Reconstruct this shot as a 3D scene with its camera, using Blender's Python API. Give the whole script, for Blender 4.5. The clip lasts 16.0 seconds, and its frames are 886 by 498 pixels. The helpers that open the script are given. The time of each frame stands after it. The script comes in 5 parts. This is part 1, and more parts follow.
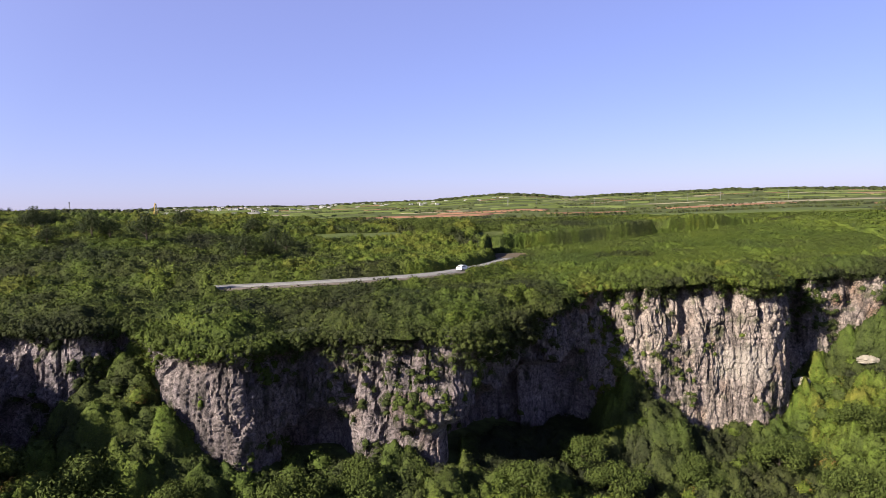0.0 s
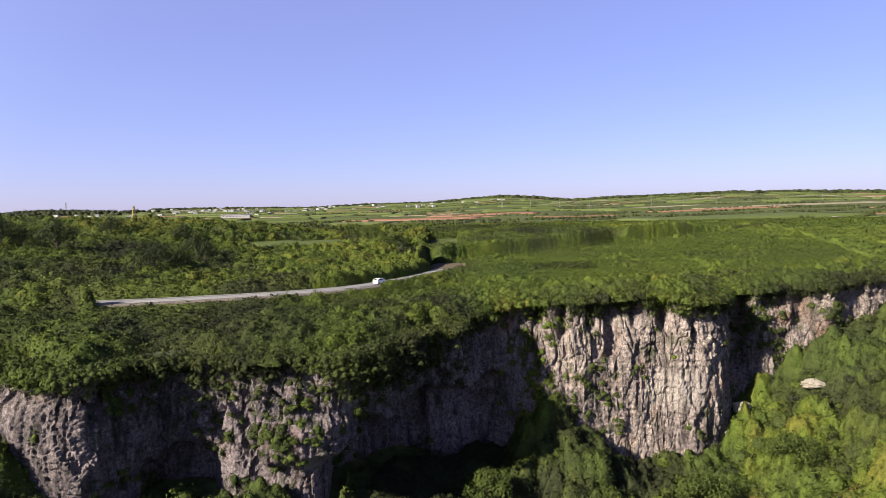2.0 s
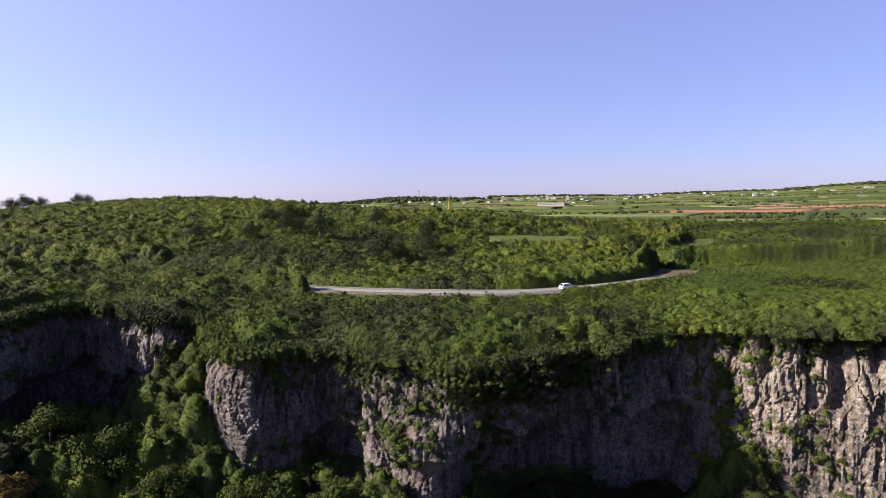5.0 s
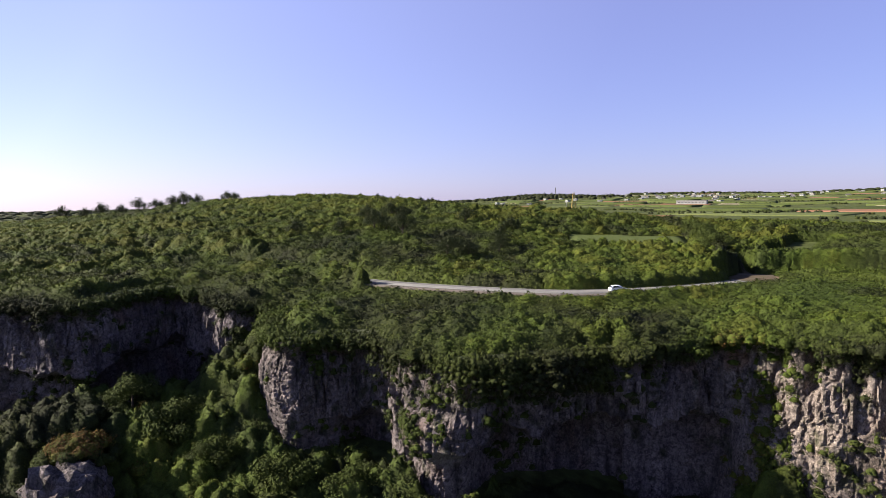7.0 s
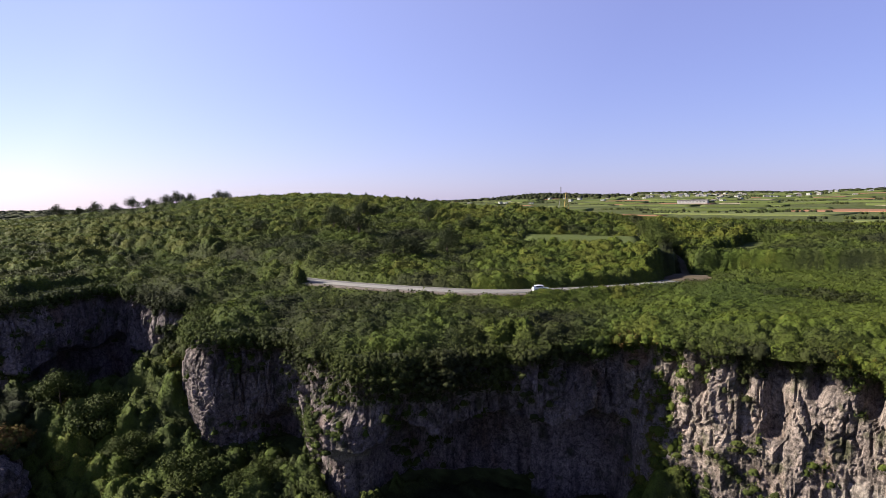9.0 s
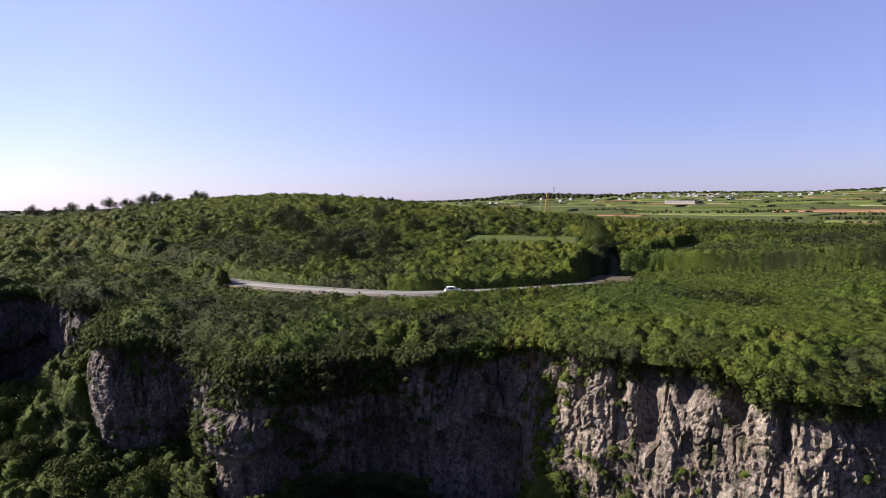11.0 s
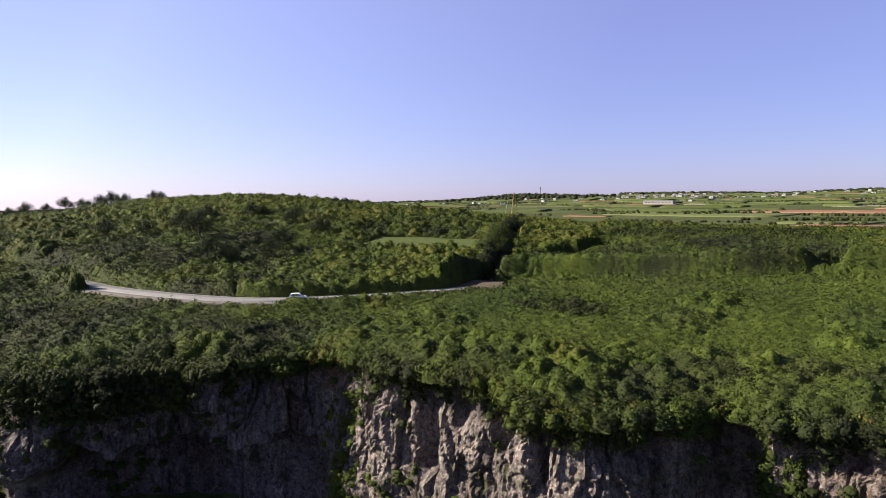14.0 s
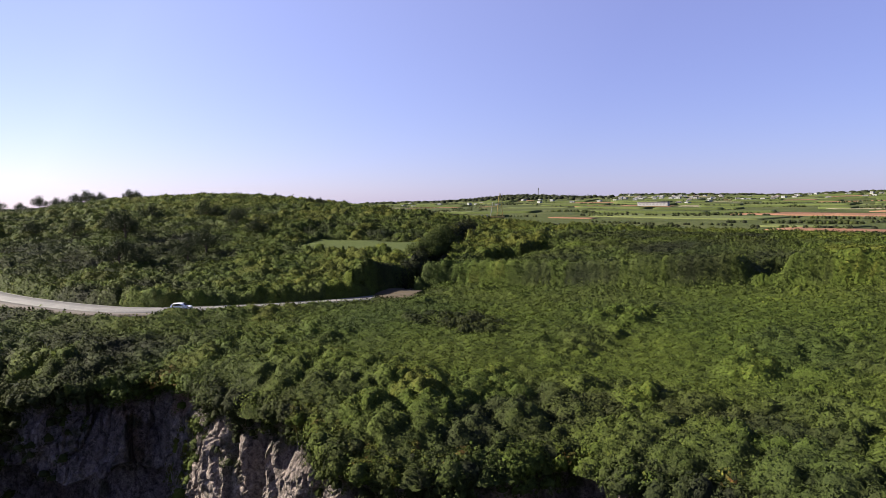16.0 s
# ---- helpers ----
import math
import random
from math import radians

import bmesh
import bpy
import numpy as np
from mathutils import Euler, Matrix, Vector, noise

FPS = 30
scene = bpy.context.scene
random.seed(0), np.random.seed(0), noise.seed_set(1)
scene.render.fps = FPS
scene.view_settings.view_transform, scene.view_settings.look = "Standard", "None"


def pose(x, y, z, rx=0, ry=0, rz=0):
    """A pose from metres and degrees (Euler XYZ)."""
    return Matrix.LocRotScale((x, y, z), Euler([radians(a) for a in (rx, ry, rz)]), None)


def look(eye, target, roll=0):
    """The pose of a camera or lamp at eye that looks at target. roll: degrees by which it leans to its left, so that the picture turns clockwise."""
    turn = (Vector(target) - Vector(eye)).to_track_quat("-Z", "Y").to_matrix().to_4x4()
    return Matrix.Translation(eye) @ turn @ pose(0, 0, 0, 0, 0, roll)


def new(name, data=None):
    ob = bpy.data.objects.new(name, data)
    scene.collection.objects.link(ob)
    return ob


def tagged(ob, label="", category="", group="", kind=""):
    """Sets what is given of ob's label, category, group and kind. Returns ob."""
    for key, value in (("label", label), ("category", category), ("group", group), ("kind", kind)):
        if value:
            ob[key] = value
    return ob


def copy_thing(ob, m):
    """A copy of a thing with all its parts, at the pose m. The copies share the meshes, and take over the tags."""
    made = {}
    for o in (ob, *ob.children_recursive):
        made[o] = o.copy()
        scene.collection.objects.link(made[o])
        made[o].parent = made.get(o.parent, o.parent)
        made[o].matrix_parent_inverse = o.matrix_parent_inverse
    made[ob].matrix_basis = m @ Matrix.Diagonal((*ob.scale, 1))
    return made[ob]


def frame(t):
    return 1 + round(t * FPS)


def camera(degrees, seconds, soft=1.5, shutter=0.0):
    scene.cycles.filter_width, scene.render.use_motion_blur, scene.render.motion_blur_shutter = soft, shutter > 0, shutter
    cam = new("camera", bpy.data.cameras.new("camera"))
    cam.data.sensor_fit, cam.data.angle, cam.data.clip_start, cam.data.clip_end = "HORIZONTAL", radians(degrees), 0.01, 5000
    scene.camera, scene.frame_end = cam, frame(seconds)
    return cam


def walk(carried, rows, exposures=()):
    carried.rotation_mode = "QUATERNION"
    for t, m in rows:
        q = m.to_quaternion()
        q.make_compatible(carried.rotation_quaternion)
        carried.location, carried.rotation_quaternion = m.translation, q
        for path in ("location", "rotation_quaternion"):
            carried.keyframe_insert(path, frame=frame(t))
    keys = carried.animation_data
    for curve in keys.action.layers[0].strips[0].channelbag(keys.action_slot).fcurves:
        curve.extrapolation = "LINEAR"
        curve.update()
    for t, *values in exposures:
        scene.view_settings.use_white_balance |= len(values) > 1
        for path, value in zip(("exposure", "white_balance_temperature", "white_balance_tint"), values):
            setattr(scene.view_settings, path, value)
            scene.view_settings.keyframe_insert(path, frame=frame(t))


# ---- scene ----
cam = camera(70.1, 16.0, soft=0.5)
METRES, EYE, TILT, LEAN, TURN = 165.0, 18.0, -3.8, 1.8, 0.0
ROWS = [
    (0.0, 0.0, 0.0, 0.0, 0.0, 0.0, -0.0),
    (0.5, 0.0325, 0.0151, 0.0036, 0.19, 0.02, -0.07),
    (1.0, 0.0637, 0.0312, 0.007, 0.28, 0.03, -0.15),
    (1.5, 0.0943, 0.0474, 0.0115, 0.41, 0.05, -0.19),
    (2.0, 0.1249, 0.0639, 0.0154, 0.59, 0.11, -0.23),
    (2.5, 0.1538, 0.0811, 0.0199, 0.78, 0.13, -0.32),
    (3.0, 0.1816, 0.0985, 0.0231, 1.44, 0.13, -0.45),
    (3.5, 0.2092, 0.1143, 0.0266, 4.21, 0.0, -0.72),
    (4.0, 0.2369, 0.1289, 0.0309, 9.24, -0.32, -1.14),
    (4.5, 0.2664, 0.1396, 0.0345, 18.77, -0.87, -1.75),
    (5.0, 0.2983, 0.1504, 0.0395, 30.28, -1.78, -2.34),
    (7.5, 0.4277, 0.2284, 0.0482, 43.56, -2.65, -3.0),
    (8.0, 0.4492, 0.2455, 0.05, 43.92, -2.72, -3.02),
    (10.5, 0.5435, 0.3458, 0.0577, 44.47, -2.77, -3.06),
    (11.0, 0.561, 0.3671, 0.0595, 44.37, -2.75, -3.04),
    (11.5, 0.5787, 0.3897, 0.0605, 44.25, -2.71, -3.07),
    (12.0, 0.596, 0.4133, 0.0613, 43.91, -2.67, -3.07),
    (12.5, 0.6125, 0.4377, 0.0632, 43.87, -2.75, -3.05),
    (13.0, 0.6286, 0.4647, 0.0656, 44.02, -2.71, -3.07),
    (13.5, 0.6439, 0.4933, 0.0688, 44.14, -2.74, -3.09),
    (14.0, 0.6568, 0.5238, 0.0721, 44.17, -2.75, -3.1),
    (14.5, 0.6669, 0.5557, 0.0753, 44.17, -2.72, -3.17),
    (15.0, 0.6752, 0.5881, 0.078, 44.3, -2.73, -3.23),
    (15.5, 0.6818, 0.6205, 0.0796, 44.37, -2.73, -3.28),
    (16.0, 0.6874, 0.6529, 0.0811, 44.59, -2.72, -3.35),
]
walk(cam, [(t, pose(0, 0, EYE, TILT, LEAN, TURN) @ pose(METRES * x, METRES * y, METRES * z, 90 + pitch, roll, yaw)) for t, x, y, z, yaw, pitch, roll in ROWS], exposures=[(0.0, 2.03), (5.0, 1.97), (8.0, 1.91), (16.0, 1.86)])

# ---- sky, sun ----
SUN_AZ, SUN_EL = radians(-126), radians(29)   # compass turn from +y, and height
sun_from = Vector((math.sin(SUN_AZ) * math.cos(SUN_EL), math.cos(SUN_AZ) * math.cos(SUN_EL), math.sin(SUN_EL)))
world = bpy.data.worlds.new("sky")
scene.world = world
world.use_nodes = True
wn = world.node_tree.nodes
sky = wn.new("ShaderNodeTexSky")
sky.sky_type, sky.sun_disc = "NISHITA", False
sky.sun_elevation, sky.sun_rotation = SUN_EL, SUN_AZ
sky.air_density, sky.dust_density, sky.ozone_density = 1.0, 0.4, 4.0
tint = wn.new("ShaderNodeMix")
tint.data_type, tint.blend_type = "RGBA", "MULTIPLY"
tint.inputs["Factor"].default_value, tint.inputs["B"].default_value = 1.0, (1.025, 0.975, 1.28, 1)
world.node_tree.links.new(sky.outputs[0], tint.inputs["A"])
haze = wn.new("ShaderNodeMix")      # thin haze over the clear sky
haze.data_type = "RGBA"
haze.inputs["B"].default_value = (3.75, 3.62, 7.4, 1)
way_to, upward, thin = wn.new("ShaderNodeTexCoord"), wn.new("ShaderNodeSeparateXYZ"), wn.new("ShaderNodeMapRange")
world.node_tree.links.new(way_to.outputs["Generated"], upward.inputs[0])
world.node_tree.links.new(upward.outputs["Z"], thin.inputs["Value"])
thin.interpolation_type = "SMOOTHSTEP"
for socket, v in (("From Min", 0.28), ("From Max", 0.85), ("To Min", 0.38), ("To Max", 0.04)):
    thin.inputs[socket].default_value = v
world.node_tree.links.new(thin.outputs["Result"], haze.inputs["Factor"])
world.node_tree.links.new(tint.outputs["Result"], haze.inputs["A"])
# the hazy air scatters more light towards the sun's side
toward, share = wn.new("ShaderNodeVectorMath"), wn.new("ShaderNodeMapRange")
toward.operation = "DOT_PRODUCT"
toward.inputs[1].default_value = sun_from
world.node_tree.links.new(way_to.outputs["Generated"], toward.inputs[0])
world.node_tree.links.new(toward.outputs["Value"], share.inputs["Value"])
share.inputs["From Min"].default_value = -1.0
glare = wn.new("ShaderNodeValToRGB")
for stop, c in zip((glare.color_ramp.elements[0], glare.color_ramp.elements[1], glare.color_ramp.elements.new(0.5), glare.color_ramp.elements.new(0.8)), ((0.8, 0.82, 0.87, 1), (1.5, 1.4, 1.16, 1), (1.0, 0.98, 0.98, 1), (1.42, 1.35, 1.18, 1))):
    stop.color = c
world.node_tree.links.new(share.outputs["Result"], glare.inputs[0])
air = wn.new("ShaderNodeMix")
air.data_type, air.blend_type = "RGBA", "MULTIPLY"
air.inputs["Factor"].default_value = 1.0
world.node_tree.links.new(haze.outputs["Result"], air.inputs["A"])
world.node_tree.links.new(glare.outputs[0], air.inputs["B"])
world.node_tree.links.new(air.outputs["Result"], wn["Background"].inputs[0])
wn["Background"].inputs[1].default_value = 0.0363
sun = new("sun", bpy.data.lights.new("sun", "SUN"))
sun.data.energy, sun.data.angle, sun.data.color = 5.0, radians(0.6), (1.0, 0.91, 0.76)
sun.matrix_world = look((0, 0, 300), Vector((0, 0, 300)) - sun_from)


# ---- materials ----
def material(name, rough=0.8, spec=0.3):
    m = bpy.data.materials.new(name)
    m.use_nodes = True
    p = m.node_tree.nodes["Principled BSDF"]
    p.inputs["Roughness"].default_value = rough
    p.inputs["Specular IOR Level"].default_value = spec
    return m, m.node_tree.nodes, m.node_tree.links, p


def ramp(nodes, links, source, stops):
    r = nodes.new("ShaderNodeValToRGB")
    el = r.color_ramp.elements
    while len(el) < len(stops):
        el.new(0.5)
    for e, (at, c) in zip(el, stops):
        e.position, e.color = at, (*c, 1)
    links.new(source, r.inputs[0])
    return r.outputs[0]


def texture(nodes, links, scale, detail=4.0, kind="ShaderNodeTexNoise", stretch=(1, 1, 1), rough=0.55):
    tc, mp, n = nodes.new("ShaderNodeTexCoord"), nodes.new("ShaderNodeMapping"), nodes.new(kind)
    mp.inputs["Scale"].default_value = stretch
    links.new(tc.outputs["Object"], mp.inputs[0])
    links.new(mp.outputs[0], n.inputs["Vector"])
    n.inputs["Scale"].default_value = scale
    if "Detail" in n.inputs:
        n.inputs["Detail"].default_value = detail
        n.inputs["Roughness"].default_value = rough
    return n


def blend(nodes, links, a, b, fac, mode="MIX"):
    m = nodes.new("ShaderNodeMix")
    m.data_type, m.blend_type = "RGBA", mode
    for sock, v in ((m.inputs["Factor"], fac), (m.inputs["A"], a), (m.inputs["B"], b)):
        if isinstance(v, bpy.types.NodeSocket):
            links.new(v, sock)
        elif isinstance(v, tuple):
            sock.default_value = (*v, 1)
        else:
            sock.default_value = v
    return m.outputs["Result"]


def bump(nodes, links, p, height, strength, distance):
    b = nodes.new("ShaderNodeBump")
    b.inputs["Strength"].default_value, b.inputs["Distance"].default_value = strength, distance
    links.new(height, b.inputs["Height"])
    links.new(b.outputs[0], p.inputs["Normal"])


def foliage(name, stops, glow=0.05):
    """Leaves: the colour runs with the plant's own tone, and differs from leaf to leaf."""
    m, nodes, links, p = material(name, 0.75, 0.06)
    at = nodes.new("ShaderNodeAttribute")
    at.attribute_name = "tone"
    geo = nodes.new("ShaderNodeNewGeometry")
    base = ramp(nodes, links, at.outputs["Fac"], stops)
    leaf = ramp(nodes, links, geo.outputs["Random Per Island"], [(0, (0.8, 0.8, 0.82)), (0.5, (1.0, 1.0, 1.0)), (1, (1.24, 1.22, 1.14))])
    col = blend(nodes, links, base, leaf, 1.0, "MULTIPLY")
    wide = texture(nodes, links, 0.045, 3)
    col = blend(nodes, links, col, ramp(nodes, links, wide.outputs["Fac"], [(0.3, (0.8, 0.85, 0.85)), (0.7, (1.2, 1.12, 0.95))]), 1.0, "MULTIPLY")
    tuft = texture(nodes, links, 0.9, 5, rough=0.7)
    col = blend(nodes, links, col, ramp(nodes, links, tuft.outputs["Fac"], [(0.34, (0.76, 0.78, 0.78)), (0.64, (1.2, 1.18, 1.12))]), 1.0, "MULTIPLY")
    fine = texture(nodes, links, 4.5, 3, rough=0.75)
    col = blend(nodes, links, col, ramp(nodes, links, fine.outputs["Fac"], [(0.36, (0.62, 0.64, 0.64)), (0.5, (0.98, 0.98, 0.98)), (0.64, (1.25, 1.22, 1.16))]), 1.0, "MULTIPLY")
    bump(nodes, links, p, fine.outputs["Fac"], 0.9, 0.25)
    links.new(col, p.inputs["Base Color"])
    tr, mix = nodes.new("ShaderNodeBsdfTranslucent"), nodes.new("ShaderNodeMixShader")
    links.new(col, tr.inputs[0])
    mix.inputs[0].default_value = glow
    links.new(p.outputs[0], mix.inputs[1])
    links.new(tr.outputs[0], mix.inputs[2])
    links.new(mix.outputs[0], nodes["Material Output"].inputs[0])
    return m


LEAVES = foliage("leaves", [(0.0, (0.017, 0.0195, 0.0115)), (0.3, (0.0275, 0.0345, 0.0125)), (0.55, (0.042, 0.056, 0.0142)), (0.75, (0.048, 0.068, 0.0125)), (0.9, (0.067, 0.0725, 0.016)), (1.0, (0.088, 0.05, 0.021))])
DARK_LEAVES = foliage("needle_leaves", [(0.0, (0.0112, 0.016, 0.0088)), (1.0, (0.024, 0.0304, 0.0144))], 0.12)


def plain(name, colour, second, scale=1.0, rough=0.85, relief=0.0, stretch=(1, 1, 1), spec=0.3):
    m, nodes, links, p = material(name, rough, spec)
    n = texture(nodes, links, scale, 6, stretch=stretch)
    fine = texture(nodes, links, scale * 9, 4)
    col = blend(nodes, links, colour, second, ramp(nodes, links, n.outputs["Fac"], [(0.35, (0, 0, 0)), (0.65, (1, 1, 1))]))
    col = blend(nodes, links, col, ramp(nodes, links, fine.outputs["Fac"], [(0.3, (0.8, 0.8, 0.8)), (0.7, (1.15, 1.15, 1.15))]), 1.0, "MULTIPLY")
    links.new(col, p.inputs["Base Color"])
    if relief:
        bump(nodes, links, p, fine.outputs["Fac"], 0.6, relief)
    return m


def rock_material():
    """Coral limestone: pale cream and pink faces, grey weathered skin, rust streaks, dark lichen runs."""
    m, nodes, links, p = material("limestone", 0.9, 0.2)
    big = texture(nodes, links, 0.09, 5)
    col = ramp(nodes, links, big.outputs["Fac"], [(0.3, (0.158, 0.138, 0.135)), (0.48, (0.235, 0.205, 0.195)), (0.6, (0.295, 0.258, 0.24)), (0.75, (0.36, 0.316, 0.288))])
    rust = texture(nodes, links, 0.13, 4, stretch=(1, 1, 0.55))
    col = blend(nodes, links, col, (0.17, 0.1, 0.06), ramp(nodes, links, rust.outputs["Fac"], [(0.54, (0, 0, 0)), (0.7, (0.6, 0.6, 0.6))]))
    runs = texture(nodes, links, 0.5, 5, stretch=(1, 1, 0.16))
    col = blend(nodes, links, col, (0.045, 0.04, 0.039), ramp(nodes, links, runs.outputs["Fac"], [(0.5, (0, 0, 0)), (0.68, (0.8, 0.8, 0.8))]))
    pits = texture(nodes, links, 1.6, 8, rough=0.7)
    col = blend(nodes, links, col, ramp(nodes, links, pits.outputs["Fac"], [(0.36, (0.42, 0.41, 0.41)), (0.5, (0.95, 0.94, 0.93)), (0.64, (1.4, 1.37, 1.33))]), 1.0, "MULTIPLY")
    moss = texture(nodes, links, 0.28, 6)
    col = blend(nodes, links, col, (0.045, 0.054, 0.02), ramp(nodes, links, moss.outputs["Fac"], [(0.55, (0, 0, 0)), (0.67, (0.8, 0.8, 0.8))]))
    # along the cliff the skin changes: grey in the west, fresh and pale in the east; the violet-blue of the shaded bay
    # and western wall is painted in as well
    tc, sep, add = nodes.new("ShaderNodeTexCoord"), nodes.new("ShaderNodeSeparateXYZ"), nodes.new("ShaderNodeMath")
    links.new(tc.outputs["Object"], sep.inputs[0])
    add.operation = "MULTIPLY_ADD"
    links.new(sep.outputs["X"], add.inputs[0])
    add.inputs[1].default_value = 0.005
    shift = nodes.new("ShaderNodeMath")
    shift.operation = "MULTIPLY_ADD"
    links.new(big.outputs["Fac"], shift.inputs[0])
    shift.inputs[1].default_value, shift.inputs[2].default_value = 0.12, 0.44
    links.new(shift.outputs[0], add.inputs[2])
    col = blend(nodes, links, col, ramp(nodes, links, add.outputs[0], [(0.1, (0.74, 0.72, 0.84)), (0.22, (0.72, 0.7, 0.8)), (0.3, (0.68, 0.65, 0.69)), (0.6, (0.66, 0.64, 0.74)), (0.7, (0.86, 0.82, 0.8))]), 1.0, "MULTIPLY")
    # fresh scars, where the old skin has fallen off
    tc2 = nodes.new("ShaderNodeTexCoord")
    PALE, BROWN = (0.26, 0.23, 0.206), (0.19, 0.112, 0.074)
    for centre, reach, skin in (((66, 138, -19), (13, 14, 10), PALE), ((0, 106, -20), (9, 10, 5), PALE), ((96, 150, -8), (6, 12, 4), BROWN), ((32, 140, -5), (6, 9, 4.5), BROWN)):
        mp = nodes.new("ShaderNodeMapping")
        mp.inputs["Location"].default_value = [-c / r for c, r in zip(centre, reach)]
        mp.inputs["Scale"].default_value = [1 / r for r in reach]
        links.new(tc2.outputs["Object"], mp.inputs[0])
        far_off = nodes.new("ShaderNodeVectorMath")
        far_off.operation = "LENGTH"
        links.new(mp.outputs[0], far_off.inputs[0])
        ragged = nodes.new("ShaderNodeMath")
        ragged.operation = "MULTIPLY_ADD"
        links.new(runs.outputs["Fac"], ragged.inputs[0])
        ragged.inputs[1].default_value = 0.9
        links.new(far_off.outputs["Value"], ragged.inputs[2])
        col = blend(nodes, links, col, skin, ramp(nodes, links, ragged.outputs[0], [(0.75, (0.75, 0.75, 0.75)), (1.0, (0, 0, 0))]))
    # crevices of a hand's width between the blocks, their dark put into the colour without relief
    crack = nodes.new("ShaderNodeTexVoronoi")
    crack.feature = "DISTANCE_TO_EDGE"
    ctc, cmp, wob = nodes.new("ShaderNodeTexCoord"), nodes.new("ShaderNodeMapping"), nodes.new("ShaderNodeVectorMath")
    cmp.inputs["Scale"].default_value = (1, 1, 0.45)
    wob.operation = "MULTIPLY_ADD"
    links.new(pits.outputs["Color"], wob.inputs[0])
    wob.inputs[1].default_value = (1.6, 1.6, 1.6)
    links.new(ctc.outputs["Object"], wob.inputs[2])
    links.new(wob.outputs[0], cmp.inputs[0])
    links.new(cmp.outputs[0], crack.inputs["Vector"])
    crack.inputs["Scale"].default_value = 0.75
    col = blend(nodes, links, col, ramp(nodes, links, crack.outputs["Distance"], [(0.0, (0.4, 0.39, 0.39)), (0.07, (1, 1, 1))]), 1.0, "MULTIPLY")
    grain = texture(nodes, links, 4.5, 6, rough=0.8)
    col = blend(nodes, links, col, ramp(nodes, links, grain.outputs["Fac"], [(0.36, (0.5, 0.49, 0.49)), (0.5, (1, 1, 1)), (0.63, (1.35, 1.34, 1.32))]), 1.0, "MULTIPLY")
    links.new(col, p.inputs["Base Color"])
    rough = nodes.new("ShaderNodeMath")
    rough.operation = "MULTIPLY_ADD"
    links.new(grain.outputs["Fac"], rough.inputs[0])
    rough.inputs[1].default_value = 0.35
    links.new(pits.outputs["Fac"], rough.inputs[2])
    bump(nodes, links, p, rough.outputs[0], 1.0, 0.9)
    return m


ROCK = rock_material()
PALE_ROCK = plain("fresh_limestone", (0.2, 0.175, 0.142), (0.12, 0.105, 0.084), 0.7, 0.9, 0.15)
SOIL = plain("scrub_soil", (0.04, 0.048, 0.02), (0.028, 0.032, 0.016), 0.25)
ASPHALT = plain("worn_asphalt", (0.104, 0.1, 0.1), (0.136, 0.128, 0.126), 0.35, 0.9, 0.01)
DIRT = plain("bare_dirt", (0.055, 0.038, 0.024), (0.04, 0.032, 0.019), 0.4, 0.95, 0.03)
WHITE_LINE = plain("road_paint", (0.17, 0.17, 0.165), (0.11, 0.11, 0.11), 2.0)
CANE = plain("cane_crop", (0.05, 0.064, 0.02), (0.062, 0.076, 0.026), 0.5, 0.8, 0.2, (1, 4, 1), spec=0.04)
LAYBY = plain("gravel", (0.068, 0.056, 0.0496), (0.088, 0.0736, 0.064), 0.5, 0.95, 0.03)
PASTURE = plain("pasture", (0.088, 0.1, 0.037), (0.07, 0.083, 0.031), 0.06, 0.9, spec=0.04)
DRY = plain("dry_stubble", (0.19, 0.165, 0.12), (0.11, 0.1, 0.065), 0.08, 0.9, spec=0.04)
RED_SOIL = plain("red_soil", (0.17, 0.088, 0.056), (0.14, 0.08, 0.052), 0.07, 0.95, spec=0.04)
PLASTER = plain("white_plaster", (0.28, 0.28, 0.28), (0.2, 0.2, 0.195), 0.5)
ROOFING = plain("roofing", (0.15, 0.12, 0.11), (0.11, 0.1, 0.098), 0.6)
GLASS_DARK = plain("dark_pane", (0.03, 0.035, 0.04), (0.05, 0.05, 0.055), 2.0, 0.2)
BARK = plain("bark", (0.05, 0.038, 0.028), (0.035, 0.028, 0.02), 3.0, 0.9, 0.03, (1, 1, 0.2))


# ---- helpers of shape ----
rng = np.random.default_rng(7)


def lattice(ix, iy, iz, seed):
    h = (ix * 374761393 + iy * 668265263 + iz * 2147483647 + seed * 974634777) & 0xFFFFFFFF
    h = ((h ^ (h >> 13)) * 1274126177) & 0xFFFFFFFF
    return ((h ^ (h >> 16)) & 0xFFFFFF) / float(0xFFFFFF)


def smooth_noise(x, y, z=0.0, seed=0):
    """Value noise from 0 to 1."""
    x, y, z = np.broadcast_arrays(np.asarray(x, float), np.asarray(y, float), np.asarray(z, float))
    i, j, k = (np.floor(a).astype(np.int64) for a in (x, y, z))
    u, v, w = x - i, y - j, z - k
    u, v, w = (a * a * (3 - 2 * a) for a in (u, v, w))
    out = 0
    for a in (0, 1):
        for b in (0, 1):
            for c in (0, 1):
                out = out + lattice(i + a, j + b, k + c, seed) * (u if a else 1 - u) * (v if b else 1 - v) * (w if c else 1 - w)
    return out


def layered(x, y, z=0.0, seed=0, octaves=4):
    total, amp, norm = 0, 1.0, 0.0
    for o in range(octaves):
        f = 2.03 ** o
        total, norm = total + amp * smooth_noise(np.asarray(x) * f, np.asarray(y) * f, np.asarray(z) * f, seed + o * 17), norm + amp
        amp *= 0.5
    return total / norm


